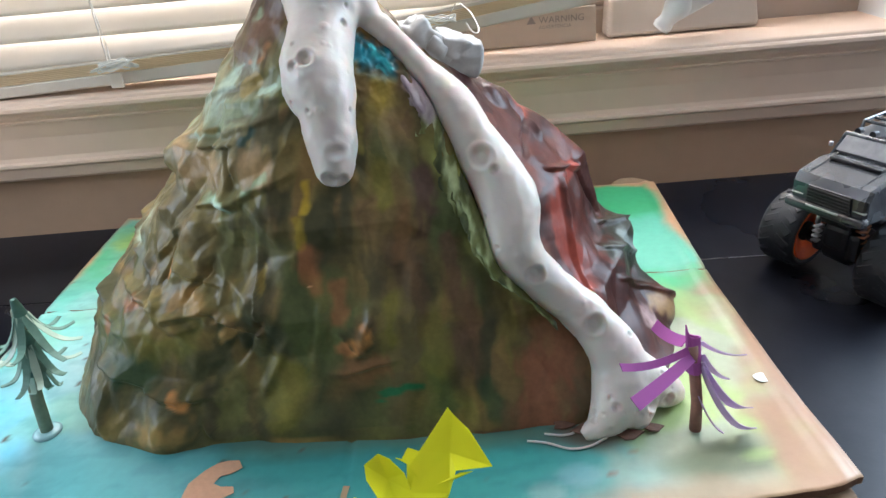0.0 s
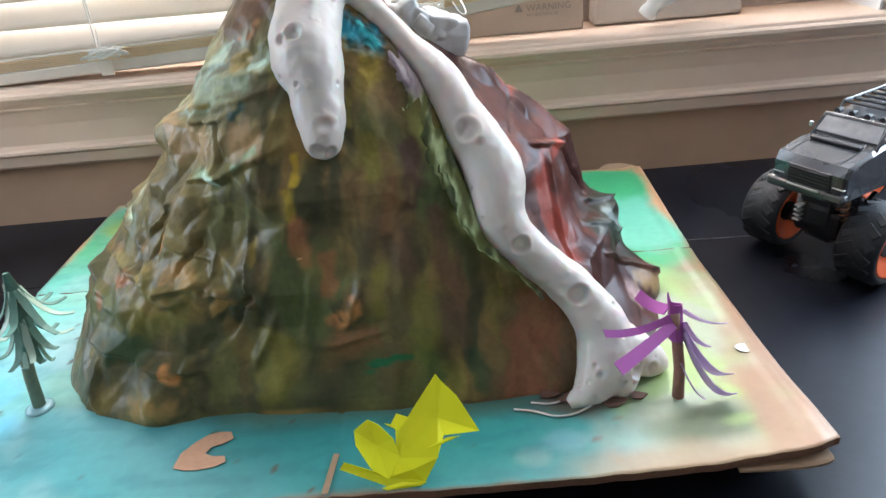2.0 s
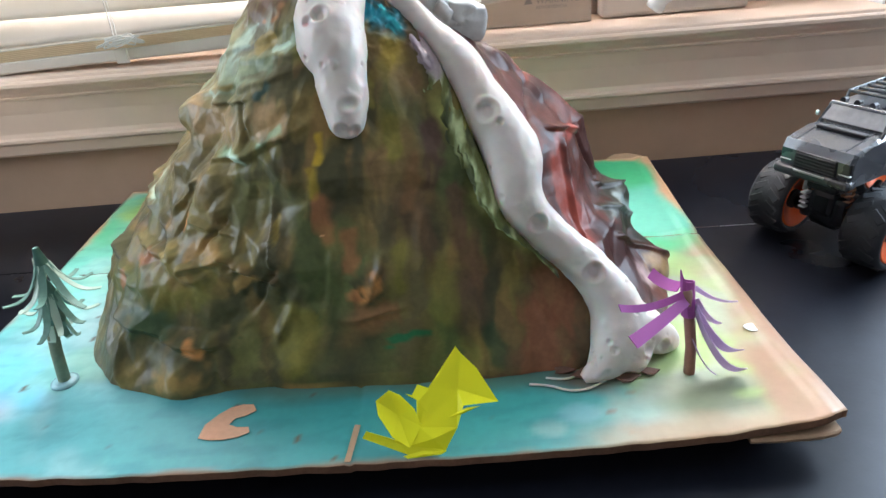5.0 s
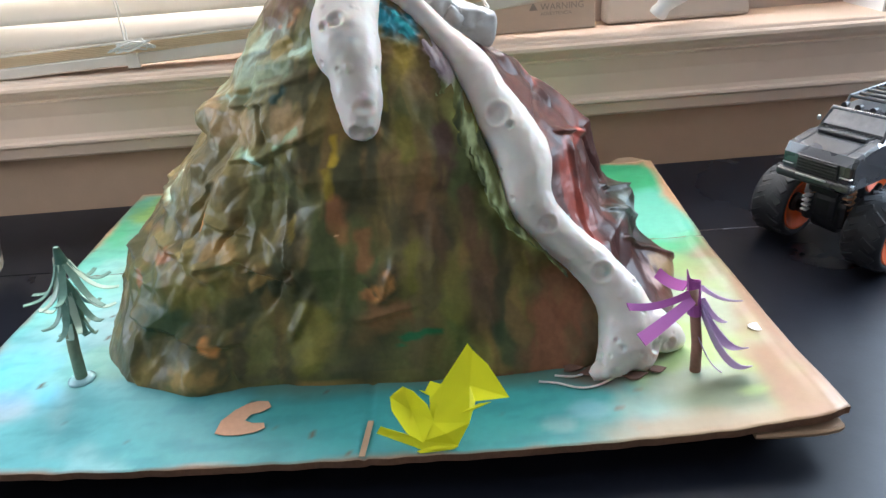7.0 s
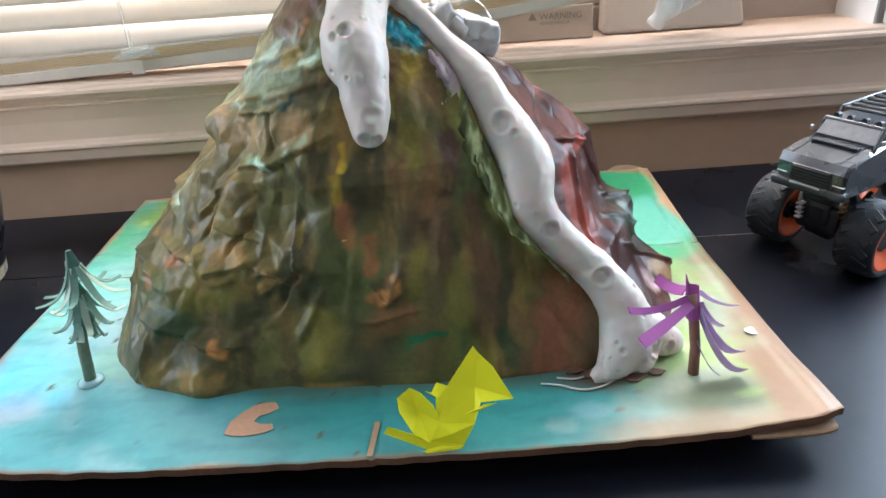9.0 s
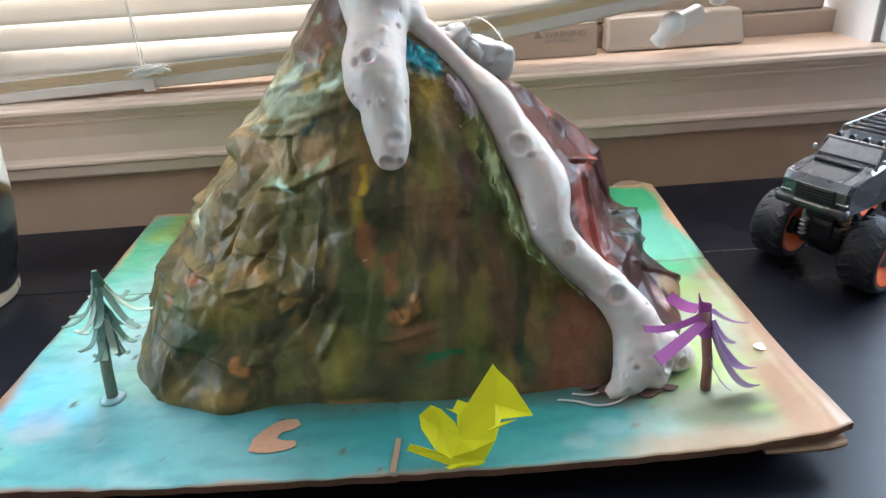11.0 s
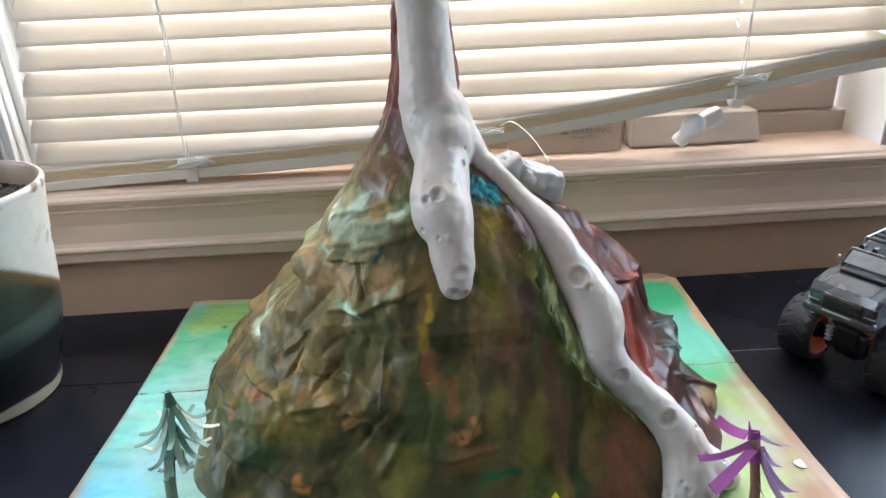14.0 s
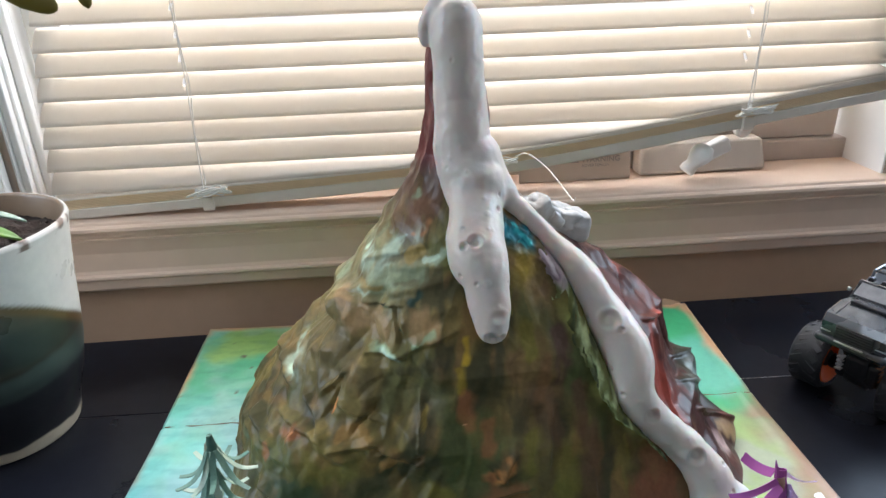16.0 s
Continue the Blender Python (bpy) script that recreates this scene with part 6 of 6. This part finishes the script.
    wind.faces.new([wind.verts.new(p) for p in ((-0.0150, -0.0285, 0.1299), (-0.0150, 0.0285, 0.1299), (-0.0262, 0.0262, 0.1413), (-0.0262, -0.0262, 0.1413))])
    bmesh.ops.translate(wind, vec=(0.0010, 0, 0.0010), verts=wind.verts)
    part("windscreen", wind, M_WIND, e, "smoky clear windscreen")
    for s in (-1, 1):
        part("windscreen_frame", tube_bm([(-0.012, s * 0.0300, 0.1262), (-0.0262, s * 0.0282, 0.1423)], 0.0017, 8), M_HOOD, e)
        part("mirror", box_bm((0.003, 0.004, 0.0045), (-0.016, s * 0.0345, 0.1340), 0.0012), M_SILVER, e)
        part("side_window", box_bm((0.050, 0.002, 0.012), (-0.070, s * 0.0288, 0.1349), 0.0005, 1), M_WIND, e)
    part("windscreen_frame", tube_bm([(-0.0262, -0.0285, 0.1425), (-0.0262, 0.0285, 0.1425)], 0.0019, 8), M_HOOD, e)
    for y in (-0.020, -0.0065, 0.0075, 0.021):
        part("roof_lamp", tube_bm([(-0.0285, y, 0.1449), (-0.0345, y, 0.1449)], 0.0029, 12), M_PLASTIC, e)
    for s in (-1, 1):
        part("rack_rail", tube_bm([(-0.043, s * 0.0250, 0.1423), (-0.047, s * 0.0255, 0.1490), (-0.150, s * 0.0255, 0.1490), (-0.155, s * 0.0250, 0.1423)], 0.0016, 8), M_HOOD, e)
    for k in range(8):
        part("rack_bar", tube_bm([(-0.048 - 0.0145 * k, -0.0255, 0.1490), (-0.048 - 0.0145 * k, 0.0255, 0.1490)], 0.0014, 8), M_PLASTIC, e)
    # the cab sits over the front axle, with a tall roof
    for ob in e.children:
        if ob.name.split(".")[0] in ("body", "grille", "grille_bar", "headlight", "headlight_trim", "bumper", "bumper_trim", "hood_scoop", "hood_seam", "windscreen", "windscreen_frame", "mirror", "side_window", "roof_lamp", "rack_rail", "rack_bar"):
            ob.data.transform(Matrix.Diagonal((1, 1.03, 1, 1)))
            for v in ob.data.vertices:
                v.co.x += 0.0115
                v.co.z += 0.16 * max(0.0, v.co.z - 0.129)
    return e


build_truck()


# ---- pot plant ----
def build_pot():
    cx, cy = -0.543, 0.637
    e = thing("plant_pot", pose(cx, cy, 0), "glazed stoneware pot, white above dark green-brown, with seedlings", "plant pot")
    prof = [(0.002, 0.004), (0.070, 0.004), (0.0745, 0.001), (0.0775, 0.002), (0.0795, 0.012), (0.083, 0.030), (0.0925, 0.060), (0.1015, 0.100), (0.1060, 0.140), (0.1100, 0.180), (0.1150, 0.220), (0.1195, 0.246),
            (0.1205, 0.252), (0.1185, 0.256), (0.1150, 0.255), (0.1130, 0.250), (0.1080, 0.225), (0.102, 0.200)]
    dense = curve_points(prof, 13)
    b = lathe_bm([(float(r), float(z)) for r, z in dense], 220)
    for v in b.verts:
        a = math.atan2(v.co.y, v.co.x)
        k = 1 + 0.006 * math.sin(2 * a + 1) + 0.004 * noise.noise(v.co * 18)
        v.co.x *= k
        v.co.y *= k
    body = part("body", b, None, e, smooth=True)

    def glaze(p):
        a = math.atan2(p.y, p.x)
        r = math.hypot(p.x, p.y)
        w = 0.006 * noise.noise(p * 22) + 0.003 * noise.noise(p * 70)
        line = 0.155 + 0.068 * math.cos(a + 1.6) + 0.25 * w
        band = 0.118 - 0.011 * math.cos(a + 2.2) + 0.4 * w
        m1 = noise.noise(Vector((p.x * 9, p.y * 9, p.z * 26)))
        c = blend((0.030, 0.032, 0.026), (0.070, 0.066, 0.045), smoothstep(-0.2, 0.4, m1))
        c = blend(c, blend((0.040, 0.052, 0.046), (0.066, 0.088, 0.076), smoothstep(-0.2, 0.3, m1)), 1 - smoothstep(band - 0.002, band + 0.003, p.z))
        c = blend(c, (0.030, 0.018, 0.010), 0.8 * math.exp(-((p.z - band) / 0.0035) ** 2))
        c = blend(c, (0.018, 0.018, 0.021), 1 - smoothstep(0.0, 0.006, p.z - 0.082 - 0.4 * (band - 0.118) + 0.7 * w))
        c = blend(c, (0.15, 0.085, 0.03), math.exp(-((p.z - line + 0.006) / 0.006) ** 2) * smoothstep(-0.2, 0.5, math.cos(a + 0.5)) * 0.9)
        c = blend(c, (0.66, 0.64, 0.59), smoothstep(line - 0.002, line + 0.004, p.z))
        c = blend(c, (0.50, 0.43, 0.32), 1 - smoothstep(0.014, 0.017, p.z + 0.5 * w))
        if p.z > 0.245:
            c = blend(c, (0.16, 0.10, 0.07), 0.9 * smoothstep(0.55, 0.68, noise.noise(p * 55) + 0.35))
        if p.z > 0.2 and r < 0.1085 + (p.z - 0.2) * 0.15:
            c = (0.30, 0.20, 0.13)
        return c

    paint(body.data, glaze)
    body.data.materials.append(M_POT)
    soil = bmesh.new()
    bmesh.ops.create_grid(soil, x_segments=60, y_segments=60, size=0.112)
    for v in list(soil.verts):
        r = math.hypot(v.co.x, v.co.y)
        if r > 0.1075:
            v.co.x, v.co.y = v.co.x / r * 0.1075, v.co.y / r * 0.1075
        v.co.z = 0.232 + 0.007 * noise.noise(v.co * 40) + 0.005 * noise.noise(v.co * 120)
    part("soil", soil, M_SOIL, e, "dark crumbly potting soil", True)
    rng = random.Random(4)
    for k in range(60):
        a, r = rng.uniform(0, 6.28), 0.1 * math.sqrt(rng.random())
        c = bmesh.new()
        bmesh.ops.create_icosphere(c, subdivisions=1, radius=rng.uniform(0.002, 0.005))
        for v in c.verts:
            v.co *= 0.8 + 0.4 * rng.random()
        part("soil_crumb", c, M_SOIL, e).location = (r * math.cos(a), r * math.sin(a), 0.235)

    def leaf(base, tip, width, mat, fold=0.15, name="leaf"):
        A, B = Vector(base), Vector(tip)
        d = (B - A)
        side = d.cross(Vector((0, 0, 1))).normalized()
        up = side.cross(d).normalized()
        lb = bmesh.new()
        rows = []
        for i in range(13):
            t = i / 12
            w = width * math.sin(math.pi * min(1, 0.08 + 0.92 * t) ** 0.8) ** 0.7
            c = A.lerp(B, t) + Vector((0, 0, 0.18 * d.length * math.sin(math.pi * t)))
            rows.append([lb.verts.new(c + side * w * s * 0.5 + up * (abs(s) * w * fold)) for s in (-1, -0.5, 0, 0.5, 1)])
        for p, q in zip(rows, rows[1:]):
            for i in range(4):
                lb.faces.new((p[i], p[i + 1], q[i + 1], q[i]))
        ob = part(name, lb, mat, e, smooth=True)
        ob.modifiers.new("thickness", 'SOLIDIFY').thickness = 0.0025
        return ob

    L = lambda x, y, z: (x - cx, y - cy, z)
    leaf(L(-0.540, 0.62, 0.236), L(-0.452, 0.622, 0.246), 0.026, M_LEAF)
    leaf(L(-0.560, 0.66, 0.238), L(-0.470, 0.668, 0.250), 0.016, M_LEAF_PALE)
    leaf(L(-0.535, 0.63, 0.236), L(-0.470, 0.590, 0.244), 0.024, M_LEAF)
    leaf(L(-0.545, 0.65, 0.236), L(-0.600, 0.700, 0.262), 0.024, M_LEAF)
    # the tall stem whose leaf tips hang into view
    part("stem", tube_bm([tuple(p) for p in curve_points([(-0.02, 0.0, 0.235), (-0.02, -0.01, 0.33), (0.01, -0.02, 0.44), (0.07, -0.03, 0.51), (0.13, -0.035, 0.522)], 6)], 0.0035, 8), M_LEAF_DRY, e, smooth=True)
    for path, radii in (([(-0.428, 0.606, 0.518), (-0.405, 0.615, 0.492), (-0.384, 0.620, 0.480), (-0.368, 0.620, 0.4735), (-0.3615, 0.620, 0.4700), (-0.3585, 0.620, 0.4680), (-0.3572, 0.620, 0.4670)], [0.005, 0.010, 0.0115, 0.0100, 0.0075, 0.0045, 0.0008]),
                        ([(-0.372, 0.602, 0.524), (-0.345, 0.612, 0.505), (-0.334, 0.620, 0.488), (-0.3305, 0.620, 0.475), (-0.3297, 0.620, 0.4700), (-0.3294, 0.620, 0.4672)], [0.004, 0.006, 0.0072, 0.0062, 0.0040, 0.0006])):
        fat = tube_bm([L(*p) for p in path], radii, 14)
        for v in fat.verts:
            v.co.y = -0.018 + (v.co.y + 0.018) * 0.55
        part("leaf", fat, M_LEAF_DRY, e, "fleshy olive-brown leaf", True)
    return e


M_LEAF_DRY = translucent("olive_leaf", (0.20, 0.16, 0.03), 0.3, 0.35)
build_pot()
